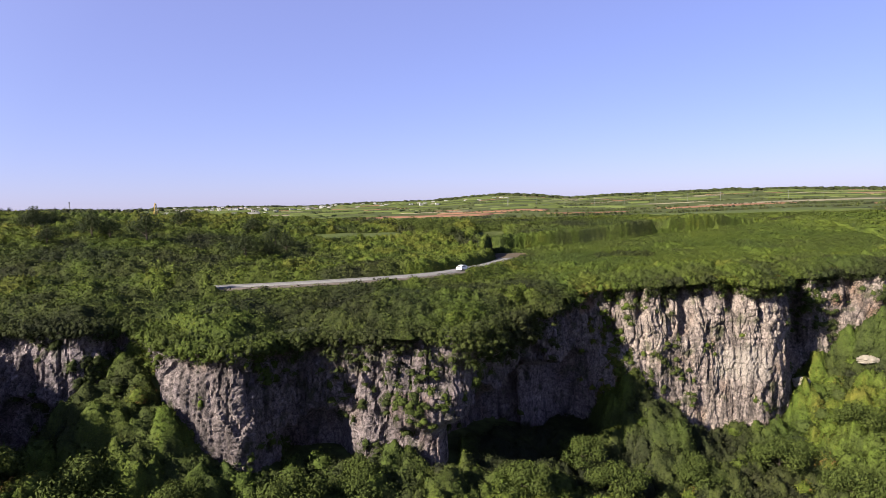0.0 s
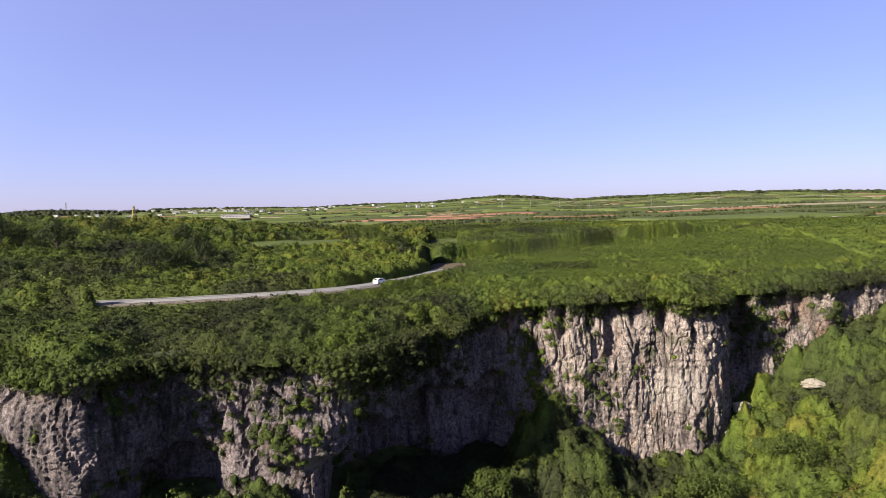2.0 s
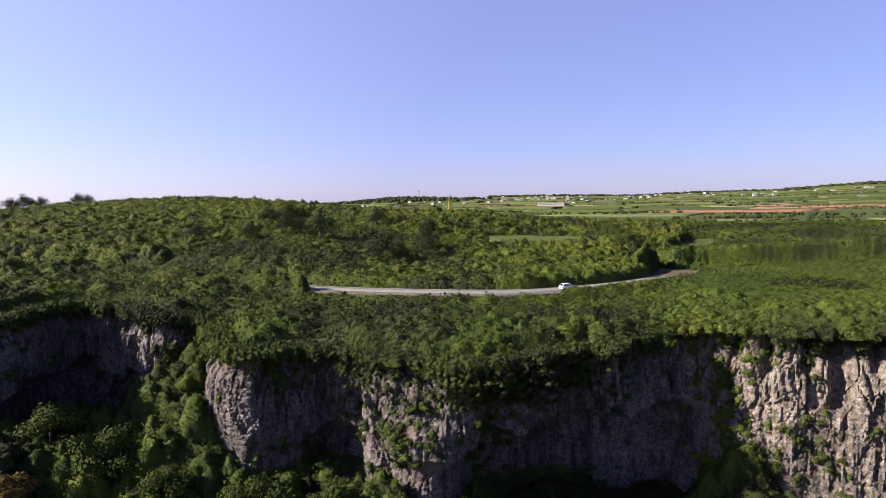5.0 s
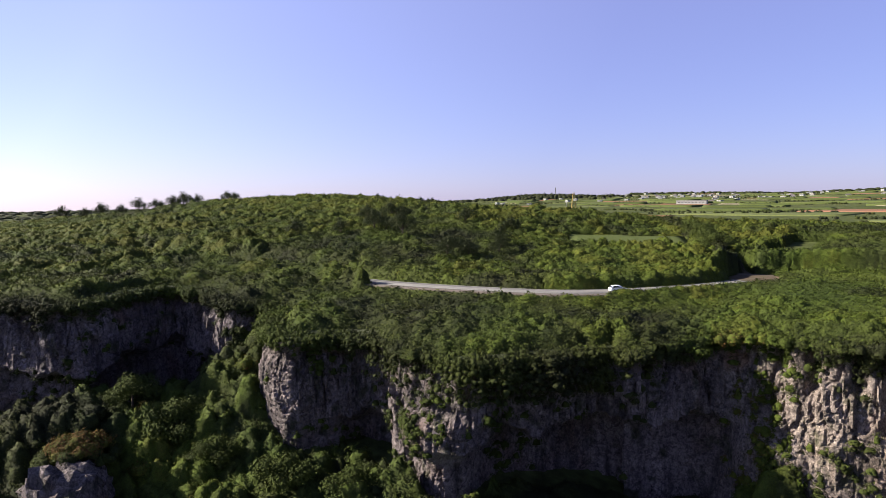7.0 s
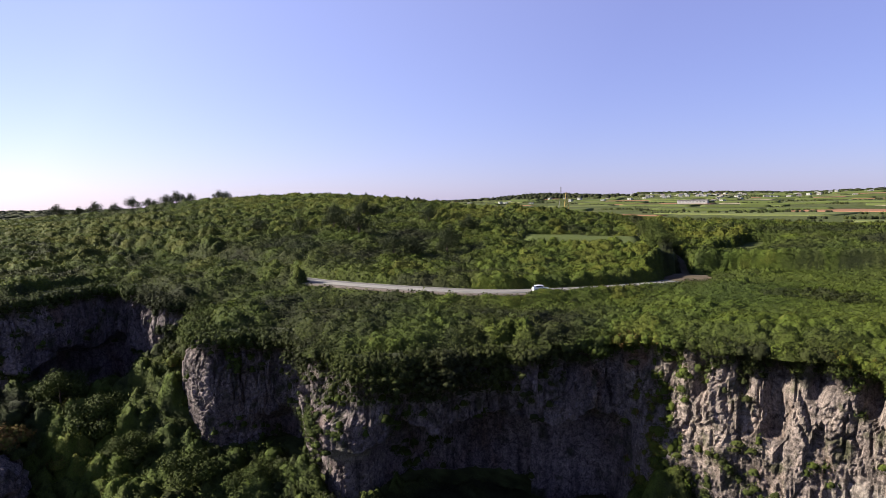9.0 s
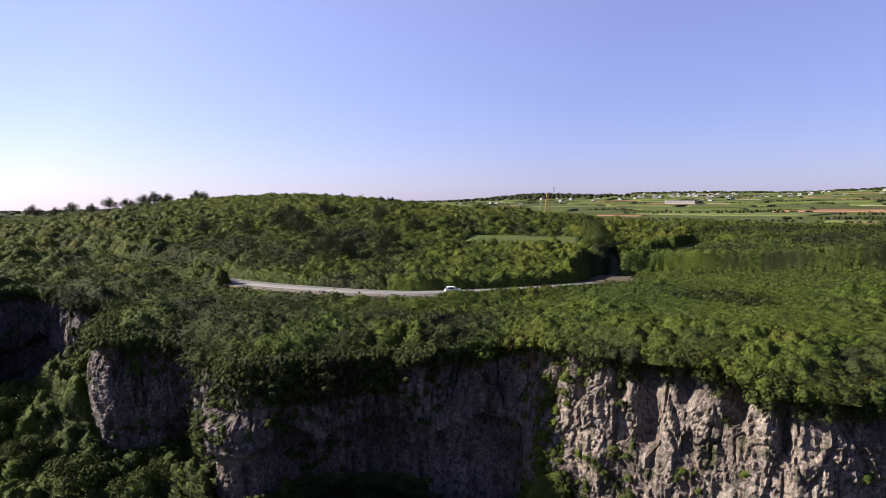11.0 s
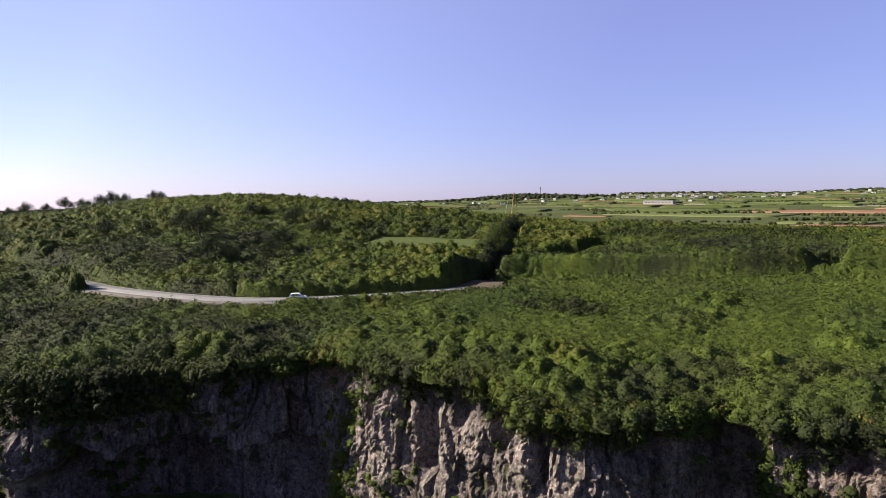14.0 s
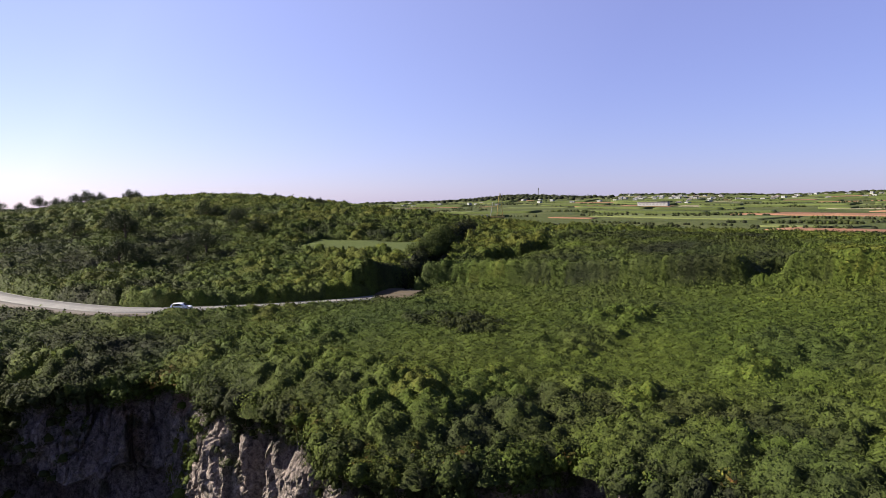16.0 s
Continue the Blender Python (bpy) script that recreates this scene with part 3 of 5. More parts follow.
# ---- scrub ----
def leaf_cloud(name, label, x, y, radius, height, tone, leaves, size, mat=None, lift=0.0, z=None, core=True, sides=7, solid=0.7, droop=0.0, slim=0.5, category="scrub"):
    """Many bushes in one mesh: each a dome of separate leaves round a twiggy core."""
    n = len(x)
    z = ground_at(x, y) - 0.15 if z is None else z
    z = z + lift
    per = np.broadcast_to(np.asarray(leaves), n).astype(int)
    b = np.repeat(np.arange(n), per)
    m = len(b)
    # tufts on the bush's dome carry half of the leaves, the rest cover it evenly
    tufts = np.clip(7 * radius ** 1.6, 5, 40).astype(int)
    first = np.concatenate([[0], np.cumsum(tufts)[:-1]])
    tb = np.repeat(np.arange(n), tufts)
    k = len(tb)

    def dome(count, low):
        a, h = rng.uniform(0, 2 * np.pi, count), rng.uniform(low, 1, count)
        flat = np.sqrt(np.clip(1 - h ** 2, 0, 1))
        return np.stack([flat * np.cos(a), flat * np.sin(a), h], 1)

    def on_dome(v, o, f):
        return np.stack([x[o] + v[:, 0] * radius[o] * f, y[o] + v[:, 1] * radius[o] * f, z[o] + height[o] * (0.26 + 0.74 * v[:, 2] * f)], 1)

    td = dome(k, -0.1 - droop)
    tc = on_dome(td, tb, 0.72 + 0.34 * rng.random(k))
    tuft = first[b] + (rng.random(m) * tufts[b]).astype(int)
    g = rng.normal(0, 1, (m, 3)) + 0.9 * td[tuft] + np.array([0, 0, 0.35])
    g /= np.linalg.norm(g, axis=1)[:, None]
    rc = (0.32 * np.sqrt(radius))[b] * rng.uniform(0.75, 1.3, k)[tuft]
    even = rng.random(m) < 0.45
    ed = dome(m, -0.2 - droop)
    c = np.where(even[:, None], on_dome(ed, b, 0.82 + 0.16 * rng.random(m)), tc[tuft] + g * (rc * rng.uniform(0.75, 1.1, m))[:, None])
    out = np.where(even[:, None], ed, 0.65 * g + 0.6 * td[tuft])
    nrm = out + rng.normal(0, 0.35, (m, 3))
    nrm /= np.linalg.norm(nrm, axis=1)[:, None]
    t = np.cross(nrm, rng.normal(0, 1, (m, 3)))
    t /= np.linalg.norm(t, axis=1)[:, None] + 1e-9
    w = np.cross(nrm, t)
    L = (size[b] if np.ndim(size) else size) * rng.uniform(0.65, 1.4, m)
    t, w = t * L[:, None], w * (L * rng.uniform(0.75, 1.2, m) * slim)[:, None]
    V = np.stack([c - 0.5 * t + w, c - 0.5 * t - w, c + t], 1).reshape(-1, 3)
    F = np.arange(m * 3).reshape(m, 3)
    T = np.repeat(np.clip(tone[b] + rng.normal(0, 0.06, k)[tuft] * ~even + rng.normal(0, 0.04, m), 0, 1), 3)
    N = np.repeat(0.8 * out + 0.45 * nrm, 3, axis=0)
    if core:
        # the lumpy mass of twigs and inner leaves, its tone lowered for the shade inside a bush
        q0 = sides
        ang = np.arange(q0) * 2 * np.pi / q0
        levels = ((1.0, -0.25), (0.99, 0.15), (0.86, 0.5), (0.55, 0.83), (0.12, 0.99))
        cd = np.concatenate([np.stack([q * np.cos(ang + 3 * e), q * np.sin(ang + 3 * e), np.full(q0, e)], 1) for q, e in levels])
        per = len(cd)
        o, dd = np.repeat(np.arange(n), per), np.tile(cd, (n, 1))
        f = solid * (0.72 + 0.5 * smooth_noise(dd[:, 0] * 1.7 + 0.37 * x[o], dd[:, 1] * 1.7 + 0.37 * y[o], dd[:, 2] * 1.7 + 5.3 * o, 77))
        cv = np.stack([x[o] + dd[:, 0] * radius[o] * f, y[o] + dd[:, 1] * radius[o] * f, z[o] + height[o] * (0.2 + 0.8 * dd[:, 2] * f)], 1)
        j = np.arange(q0)
        tri = np.concatenate([np.concatenate([np.stack([r * q0 + j, r * q0 + (j + 1) % q0, (r + 1) * q0 + j], 1), np.stack([r * q0 + (j + 1) % q0, (r + 1) * q0 + (j + 1) % q0, (r + 1) * q0 + j], 1)]) for r in range(4)])
        CF = (tri[None] + (np.arange(n) * per)[:, None, None]).reshape(-1, 3) + len(V)
        # shade between the leaves goes into the core's colour as a lower tone
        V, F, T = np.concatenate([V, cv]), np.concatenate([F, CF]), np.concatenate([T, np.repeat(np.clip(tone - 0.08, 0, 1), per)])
        N = np.concatenate([N, np.zeros_like(cv)])
    me = mesh_from(name, V, F, [mat or LEAVES], True, T)
    N = N / (np.linalg.norm(N, axis=1)[:, None] + 1e-9)
    me.normals_split_custom_set_from_vertices(N.astype(np.float32))
    return tagged(new(name, me), label, category, kind="stuff")


DARK_PATCHES = [(84, 160.5, 7.5, 4.0, 60), (49.5, 175, 8.5, 5.0, 60)]
HEDGE_LINE = spline([(14, 190), (20, 200.5), (35, 207), (50, 212), (65, 216.5), (78, 223), (93, 228), (132, 241)], 3.0)


def meadow_at(x, y):
    """1 on the open thicket between the cliff's edge scrub and the wood's edge."""
    dist, side = from_line(x, y, HEDGE_LINE)
    return step(16, 30, x) * step(11, 19, inside(x, y)) * (side < 0)


def domes(x, y, size, seed):
    """Rounded stands of plants: height on the stand's dome (0 to 1), nearness to the seam between stands, the stand's own number."""
    wx = x / size + 0.6 * layered(x / size, y / size, 0, seed + 5, 2)
    wy = y / size + 0.6 * layered(x / size, y / size, 9, seed + 5, 2)
    near, second, own = cells(wx, wy, np.full_like(wx, 0.5), seed)
    return np.clip(1.1 - 1.15 * near ** 2, 0, 1), np.clip(1 - (second - near) / 0.16, 0, 1), own


def open_way(x, y):
    """0 on the road, its shoulder, the track and the small field, 1 away from them."""
    road, side = from_line(x, y, ROAD)
    gap = np.where(side > 0, 2.9, np.where(x < -49, 2.0, np.where(x < 5, 5.0, 2.8)))
    lane = from_line(x, y, LANE)[0]
    u, v = np.abs((x + 27) * 0.866 + (y - 219) * 0.5), np.abs((x + 27) * -0.5 + (y - 219) * 0.866)
    field = np.maximum(step(17, 19, u), step(10.5, 12.5, v))
    return step(gap - 0.2, gap + 1.8, road) * step(1.6, 2.6, lane) * field * step(5.0, 6.5, np.hypot(x - 19.5, y - 189.5))


def road_low(x, y):
    """Bushes stay low on the cliff side of the road and stand higher on the other."""
    by_road, side = from_line(x, y, ROAD)
    low = 1 - 0.5 * step(22, 9, by_road) * (side < 0) * step(-50, -46, x)
    return low * (1 + 0.25 * step(12, 5, by_road) * (side > 0)) * (1 + 0.75 * step(10, 5, by_road) * (side < 0) * step(-44, -50, x) * step(-95, -80, x))


def stands(x, y):
    """Height of the scrub and woods above the ground, and their tone."""
    hedge, behind = from_line(x, y, HEDGE_LINE)
    wood = (behind > 0) * (x > 11) * step(0, 1.0, hedge)
    notch = np.exp(-((x - 77) / 3.0) ** 4) * (hedge < 13)
    hill = np.maximum(step(180, 215, y + 0.1 * x) * (x < 12), step(-95, -125, x))
    crest = np.exp(-((x + 450) / 70) ** 2 - ((y - 245) / 60) ** 2)
    island = 0.8 * step(0.6, 0.68, layered(x / 10, y / 10, 0, 29, 3))
    open_field = meadow_at(x, y) * (1 - 0.85 * island)
    d1, seam, kind_of = domes(x, y, 7.5, 33)
    d2, seam2, kind2 = domes(x, y, 2.6, 35)
    d3, seam3, kind3 = domes(x, y, 1.05, 37)
    d4, seam4, kind4 = domes(x, y, 4.6, 39)
    rough = 0.5 + 1.3 * d1 * (0.3 + 1.1 * kind_of) + 1.5 * d2 * (0.4 + kind2) + 0.8 * d3 * (0.4 + kind3) - 0.3 * seam3 - 0.9 * seam2 * (kind2 > 0.3) - 0.6 * seam
    rough = rough + hill * (1.3 * d4 * kind4 + 0.8 * d1 * kind_of - 0.6 * d2 - 0.4 * seam4) + 1.4 * crest * kind4
    lumps = np.where(hill > 0.5, 1.0, 0.72)
    rough = 0.5 + (rough - 0.5) * lumps
    smooth_part = np.maximum(open_field, 0.45 * wood)
    even = 0.9 + 0.22 * d2 * kind2 + 0.36 * d3 * (0.3 + kind3) - 0.1 * seam3 + 0.7 * (layered(x / 6, y / 6, 0, 28, 2) - 0.5)
    high = rough * (1 - smooth_part) + even * smooth_part + wood * (1.2 + 2.6 * step(10, 2, hedge)) * step(122, 96, x)
    high = high * road_low(x, y) * (1 - 0.85 * notch * wood) * (0.35 + 0.65 * step(-0.5, 4.0, inside(x, y))) * (1 - 0.88 * step(4.2, 1.6, hedge) * (behind < 0) * (x > 24) * (x < 118))
    # the d3 term darkens the dips between tufts, their shade put into the tone
    tone = tones(x, y) - 0.1 * step(20, 5, inside(x, y)) * step(20, 50, x) + (1 - smooth_part) * (0.42 * (kind_of - 0.55) + 0.16 * (kind2 - 0.5) + hill * (0.13 + 0.45 * (kind4 - 0.4))) + 0.1 * open_field * (kind2 - 0.5) + 0.12 * (d3 - 0.5)
    return np.clip(high, 0.25, None), np.clip(tone * (1 - 0.6 * crest), 0.02, 0.93)


def canopy(name, label, span, cell, base, region, grow, density, size, slim=0.5, loose=0.42, category="scrub"):
    """A closed thicket: the lumpy mass of twigs and inner leaves, and separate leaves all over it."""
    X, Y = np.meshgrid(np.arange(span[0], span[1], cell), np.arange(span[2], span[3], cell))
    x, y = X.ravel() + rng.uniform(-0.3, 0.3, X.size) * cell, Y.ravel() + rng.uniform(-0.3, 0.3, X.size) * cell
    inner = region(x, y)
    F = sheet(X.shape[1], X.shape[0])
    F = F[inner[F].max(1) > 0.03]
    used, F = np.unique(F, return_inverse=True)
    F = F.reshape(-1, 4)
    x, y, inner = x[used], y[used], inner[used]
    high, tone = grow(x, y)
    V = np.stack([x, y, base(x, y) - 0.4 + (high + 0.4) * inner], 1)
    # leaves
    A, B, C, D = (V[F[:, i]] for i in range(4))
    up = np.cross(C - A, D - B)
    area = 0.5 * np.linalg.norm(up, axis=1)
    up /= 2 * area[:, None] + 1e-9
    mid = 0.25 * (A + B + C + D)
    dens = density(mid[:, 0], mid[:, 1]) * (inner[F].max(1) > 0.1)
    f = np.repeat(np.arange(len(F)), rng.poisson(area * dens))
    m = len(f)
    u, w = rng.random((m, 1)), rng.random((m, 1))
    big = (size(mid[:, 0], mid[:, 1]))[f] * rng.uniform(0.6, 1.45, m)
    c = (A[f] * (1 - u) + B[f] * u) * (1 - w) + (D[f] * (1 - u) + C[f] * u) * w + up[f] * (big * rng.uniform(-0.2, 1.6, m))[:, None] + np.array([0, 0, 0.06])
    nrm = up[f] + rng.normal(0, loose, (m, 3))
    nrm /= np.linalg.norm(nrm, axis=1)[:, None]
    e = np.cross(up[f] + rng.normal(0, 0.9, (m, 3)), rng.normal(0, 1, (m, 3)))
    e /= np.linalg.norm(e, axis=1)[:, None] + 1e-9
    s = np.cross(nrm, e)
    e, s = e * big[:, None], s * (big * rng.uniform(0.7, 1.2, m) * slim)[:, None]
    LV = np.stack([c - 0.5 * e + s, c - 0.5 * e - s, c + e], 1).reshape(-1, 3)
    LT = np.repeat(np.clip(tone[F[f, 0]] + rng.normal(0, 0.06, m), 0, 0.88), 3)
    LN = np.repeat(nrm, 3, axis=0)
    F3 = np.concatenate([F[:, [0, 1, 2]], F[:, [0, 2, 3]], np.arange(m * 3).reshape(m, 3) + len(V)])
    # the mass beneath is toned darker than its leaves, shade of the gaps as colour
    me = mesh_from(name, np.concatenate([V, LV]), F3, [LEAVES], True, np.concatenate([np.clip(tone - 0.06, 0, 1), LT]))
    me.normals_split_custom_set_from_vertices(np.concatenate([np.zeros_like(V), LN]).astype(np.float32))
    return tagged(new(name, me), label, category, kind="stuff")


def tones(x, y):
    """How light and yellow the plants are: drifts of one kind or another."""
    t = -0.12 + 1.2 * layered(x / 17, y / 17, 0, 91, 3) + rng.normal(0, 0.05, len(x))
    open_field = meadow_at(x, y)
    return np.clip(t * (1 - 0.75 * open_field) + 0.75 * open_field * 0.63, 0.02, 0.9)


# thick scrub on the headland, lower and more even on the flat, taller behind the hedge line
def close_by(x, y):
    return step(75, 40, np.hypot(x - 92, y - 142))


def near_side(x, y):
    hill = ((x < 12) & (y > 215)) | (x < -127) | ((x < -95) & (y > 175))
    hedge, behind = from_line(x, y, HEDGE_LINE)
    back = (behind > 0) & (hedge > 48)
    east = (x > 100) & (behind < 0) & (y > 175 + 0.9 * x)
    return ~hill & ~back & ~east & (x < 134) & (np.hypot(x - 40, y - 20) < 330)


def on_top(x, y):
    return top_height(x, y, inside(x, y)) - 0.15


def headland(x, y):
    return step(-0.35, 0.9, inside(x, y) + 6 * (layered(x / 5, y / 5, 0, 19, 2) - 0.5) + 4 * (layered(x / 1.5, y / 1.5, 0, 20, 2) - 0.48)) * open_way(x, y) * near_side(x, y)


def hillside(x, y):
    far = (np.hypot(x - 40, y - 20) < 330) & (y < 330 + 0.1 * x) & (x < 102)
    return step(3, 6, inside(x, y)) * open_way(x, y) * ~near_side(x, y) * far


def crest_side(x, y):
    r = np.hypot(x - 40, y - 20)
    return step(3, 6, inside(x, y)) * ((r > 327) & (r < 640) & (x < -95) & (y < 420 + 0.1 * x)) * 1.0


canopy("headland_scrub", "dense lumpy green scrub on top of the cliff", (-128, 24.3, 60, 220), 0.5, on_top, lambda x, y: headland(x, y) * (x < 24), stands, lambda x, y: 12.0 + 10 * step(5, 1, inside(x, y)), lambda x, y: np.full_like(x, 0.25))
canopy("open_thicket", "bright green thicket and darker bushes on the flat headland", (23.4, 135, 130, 292), 0.36, on_top, lambda x, y: headland(x, y) * (x > 23.7), stands, lambda x, y: 9 + 17 * close_by(x, y) + 12 * step(5, 1, inside(x, y)), lambda x, y: 0.24 - 0.09 * close_by(x, y), loose=0.5)
canopy("hill_woods", "dense low subtropical woods covering the hill", (-300, 102, 40, 334), 0.8, on_top, hillside, stands, lambda x, y: 4.6 * step(360, 240, np.hypot(x - 80, y - 80)) + 3.0, lambda x, y: np.full_like(x, 0.34), category="woods")
canopy("crest_woods", "low woods along the crest of the hill", (-560, -95, 40, 412), 1.5, on_top, crest_side, stands, lambda x, y: np.full_like(x, 1.5), lambda x, y: np.full_like(x, 0.6), category="woods")
lane_points = np.repeat(LANE[3:], 3, axis=0)
n = len(lane_points)
e = np.repeat(np.gradient(LANE, axis=0)[3:], 3, axis=0)
e /= np.linalg.norm(e, axis=1)[:, None]
west = np.arange(n) % 3 > 0
q = np.where(west, 1, -1) * rng.uniform(2.4, 4.6, n)
leaf_cloud("lane_hedges", "tall dark hedges along the farm track", lane_points[:, 0] - e[:, 1] * q, lane_points[:, 1] + e[:, 0] * q, np.where(west, rng.uniform(1.4, 2.4, n), 1.0), np.where(west, rng.uniform(3.5, 6.2, n), rng.uniform(1.0, 1.8, n)), np.where(west, rng.uniform(0.02, 0.25, n), 0.6), np.where(west, 220, 70), 0.28)

# plants that lean over the rim and hang down the face
steps = np.arange(0, CLIFF.shape[1], 3)
lip = CLIFF[HEAD + 5, steps]
out = RIM_OUT[steps]
keep = (np.abs(lip[:, 0] - 5) < 112)
lip, out = lip[keep], out[keep]
shade_wall = np.exp(-((lip[:, 0] - 11) / 9) ** 4)
xs, ys, zs = [], [], []
for drop, reach in ((-1.0, 0.3), (-0.92, 0.9), (-0.3, 1.1), (-1.2, -0.4), (-1.3, -1.7), (-1.4, -3.0), (-0.6, 0.5), (0.5, 0.8), (1.8, 0.9), (3.2, 1.2), (4.8, 1.2), (1.2, 2.2), (2.6, 2.4)):
    sparse = 0.1 + 0.3 * np.exp(-((lip[:, 0] - 2) / 20) ** 4) + 0.3 * (layered(lip[:, 0] / 7, lip[:, 1] / 7, 0, 15, 2) > 0.55) - 0.06 * max(drop, 0)
    on = rng.random(len(lip)) < (0.9 if drop < -1.1 else (0.75 - 0.1 * step(26, 34, lip[:, 0]) if drop < 0.6 else sparse if reach < 2 else 0) + 0.7 * shade_wall)
    q = rng.uniform(-0.6, 0.6, len(lip)) + reach - 0.7 * step(28, 36, lip[:, 0])
    xs.append((lip[:, 0] + out[:, 0] * q)[on]), ys.append((lip[:, 1] + out[:, 1] * q)[on]), zs.append((lip[:, 2] - 0.4 - drop + rng.uniform(-0.5, 0.3, len(lip)))[on])
x, y, z = (np.concatenate(a) for a in (xs, ys, zs))
n = len(x)
close = np.hypot(x - 95, y - 145) < 45
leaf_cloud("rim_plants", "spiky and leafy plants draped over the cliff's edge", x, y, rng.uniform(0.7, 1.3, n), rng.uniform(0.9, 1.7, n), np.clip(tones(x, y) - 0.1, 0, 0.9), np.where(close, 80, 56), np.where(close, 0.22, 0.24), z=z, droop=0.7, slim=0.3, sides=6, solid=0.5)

# bushes that stand along the very edge and lean out
line = RIM[(RIM[:, 0] > 22) & (RIM[:, 0] < 125)]
edge = line[rng.integers(0, len(line) - 2, 270)]
q = rng.uniform(-1.3, 2.2, len(edge))
x, y = edge[:, 0] - 0.1 * q, edge[:, 1] + q
r = rng.uniform(0.7, 1.9, len(edge))
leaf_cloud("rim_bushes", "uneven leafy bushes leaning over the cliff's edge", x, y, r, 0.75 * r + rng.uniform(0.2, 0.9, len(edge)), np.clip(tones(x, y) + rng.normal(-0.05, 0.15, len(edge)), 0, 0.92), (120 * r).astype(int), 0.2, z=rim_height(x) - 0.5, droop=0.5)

# tall yellowish grass that hangs over the edge, and dark leathery bushes behind it
line = RIM[(RIM[:, 0] > 58) & (RIM[:, 0] < 79)]
edge = line[rng.integers(0, len(line) - 2, 110)]
q = rng.uniform(-1.0, 3.4, len(edge))
x, y = edge[:, 0], edge[:, 1] + q
leaf_cloud("edge_grass", "tall yellow-green grass hanging over the cliff's edge", x, y, rng.uniform(0.5, 1.0, len(edge)), rng.uniform(0.8, 1.5, len(edge)), rng.uniform(0.8, 0.9, len(edge)), 130, 0.42, z=rim_height(x) - 0.3 + 0.16 * np.clip(q, 0, None), droop=0.6, slim=0.1, category="grass")
for cx, cy, rx, ry, count in DARK_PATCHES:
    a, q = rng.uniform(0, 6.28, count), np.sqrt(rng.random(count))
    x, y = cx + rx * q * np.cos(a), cy + ry * q * np.sin(a)
    r = rng.uniform(0.7, 1.5, count)
    leaf_cloud("leathery_bushes", "dark leathery-leaved bushes standing in the lighter thicket", x, y, r, 0.9 * r + 0.4, rng.uniform(0.12, 0.4, count), (130 * r).astype(int), 0.2, z=on_top(x, y) + 0.5)

# tufts and creepers that grow on the rock
rows, cols = np.meshgrid(np.arange(HEAD + 9, CLIFF.shape[0] - 14), np.arange(CLIFF.shape[1]), indexing="ij")
pts = CLIFF[rows, cols].reshape(-1, 3)
grow = layered(pts[:, 0] / 6, pts[:, 1] / 6, pts[:, 2] / 8, 120, 3)
grow = grow + 0.24 * np.exp(-((pts[:, 0] + 5) / 7) ** 2 - ((pts[:, 2] + 13) / 4) ** 2) + 0.2 * np.exp(-((pts[:, 0] - 36) / 4.5) ** 2) + 0.26 * np.exp(-((pts[:, 0] + 53) / 5) ** 2) + 0.16 * np.exp(-((pts[:, 0] - 11) / 8) ** 2 - ((pts[:, 2] + 7) / 5) ** 2) + 0.1 * np.exp(-((pts[:, 0] - 96) / 8) ** 2) - 0.05 * step(48, 56, pts[:, 0]) * step(84, 76, pts[:, 0])
chance = np.clip((grow - 0.57) * 0.22, 0, 0.04) * (1 - 0.8 * step(3, 9, pts[:, 0]) * step(33, 27, pts[:, 0])) * (np.abs(pts[:, 0] - 5) < 112)
for at, wide, low, deep, thick in ((36, 3.0, -10, 6, 0.03), (40, 3.0, -8, 4, 0.02), (42, 5, -24, 6, 0.05), (37, 3, -20, 6, 0.05), (55, 8, -13, 2, 0.012), (-6.5, 4.5, -13.5, 2.6, 0.075), (-3, 3.0, -11, 3, 0.03), (-17, 3.0, -8, 3, 0.03), (-53, 4, -8, 6, 0.016), (12, 7, -5, 2.5, 0.03), (21, 2.0, -8, 4, 0.05), (33, 3, -20, 6, 0.016), (96, 5, -6, 5, 0.016), (87, 2.5, -10, 6, 0.03)):
    chance += thick * np.exp(-((pts[:, 0] - at) / wide) ** 2 - ((pts[:, 2] - low) / deep) ** 2) * (layered(pts[:, 0] / 2, pts[:, 1] / 2, pts[:, 2] / 3, 130, 2) > 0.42)
sel = pts[rng.random(len(pts)) < chance]
n = len(sel)
leaf_cloud("cliff_creepers", "green tufts and creepers growing on the rock face", sel[:, 0], sel[:, 1], rng.uniform(0.6, 1.4, n), rng.uniform(0.7, 1.7, n), np.clip(tones(sel[:, 0], sel[:, 1]) + 0.05, 0, 0.9), 80, 0.18, z=sel[:, 2] - 0.6, droop=0.6, sides=6, solid=0.62)

# scrub that runs on over the land to the east
def eastward(x, y):
    hedge, behind = from_line(x, y, HEDGE_LINE)
    return step(0, 3, inside(x, y)) * ~near_side(x, y) * (x > 98) * (np.hypot(x - 40, y - 20) < 375)


def even_stand(x, y):
    d2, seam2, kind2 = domes(x, y, 4.0, 51)
    return 1.2 + 1.3 * d2 * kind2 + 0.5 * domes(x, y, 1.8, 53)[0], np.clip(0.5 * tones(x, y) + 0.36 + 0.2 * (kind2 - 0.5), 0, 0.85)


canopy("eastern_scrub", "even green thicket running back from the cliff", (96, 300, 140, 350), 1.1, on_top, eastward, even_stand, lambda x, y: np.full_like(x, 3.5), lambda x, y: np.full_like(x, 0.36))


# scrub in the valley below
def below(x, y):
    d = inside(x, y)
    reach = np.where((x > 2) & (x < 35), 6.0, -1.5)
    return step(reach + 1, reach - 1.5, d) * (d > -62)


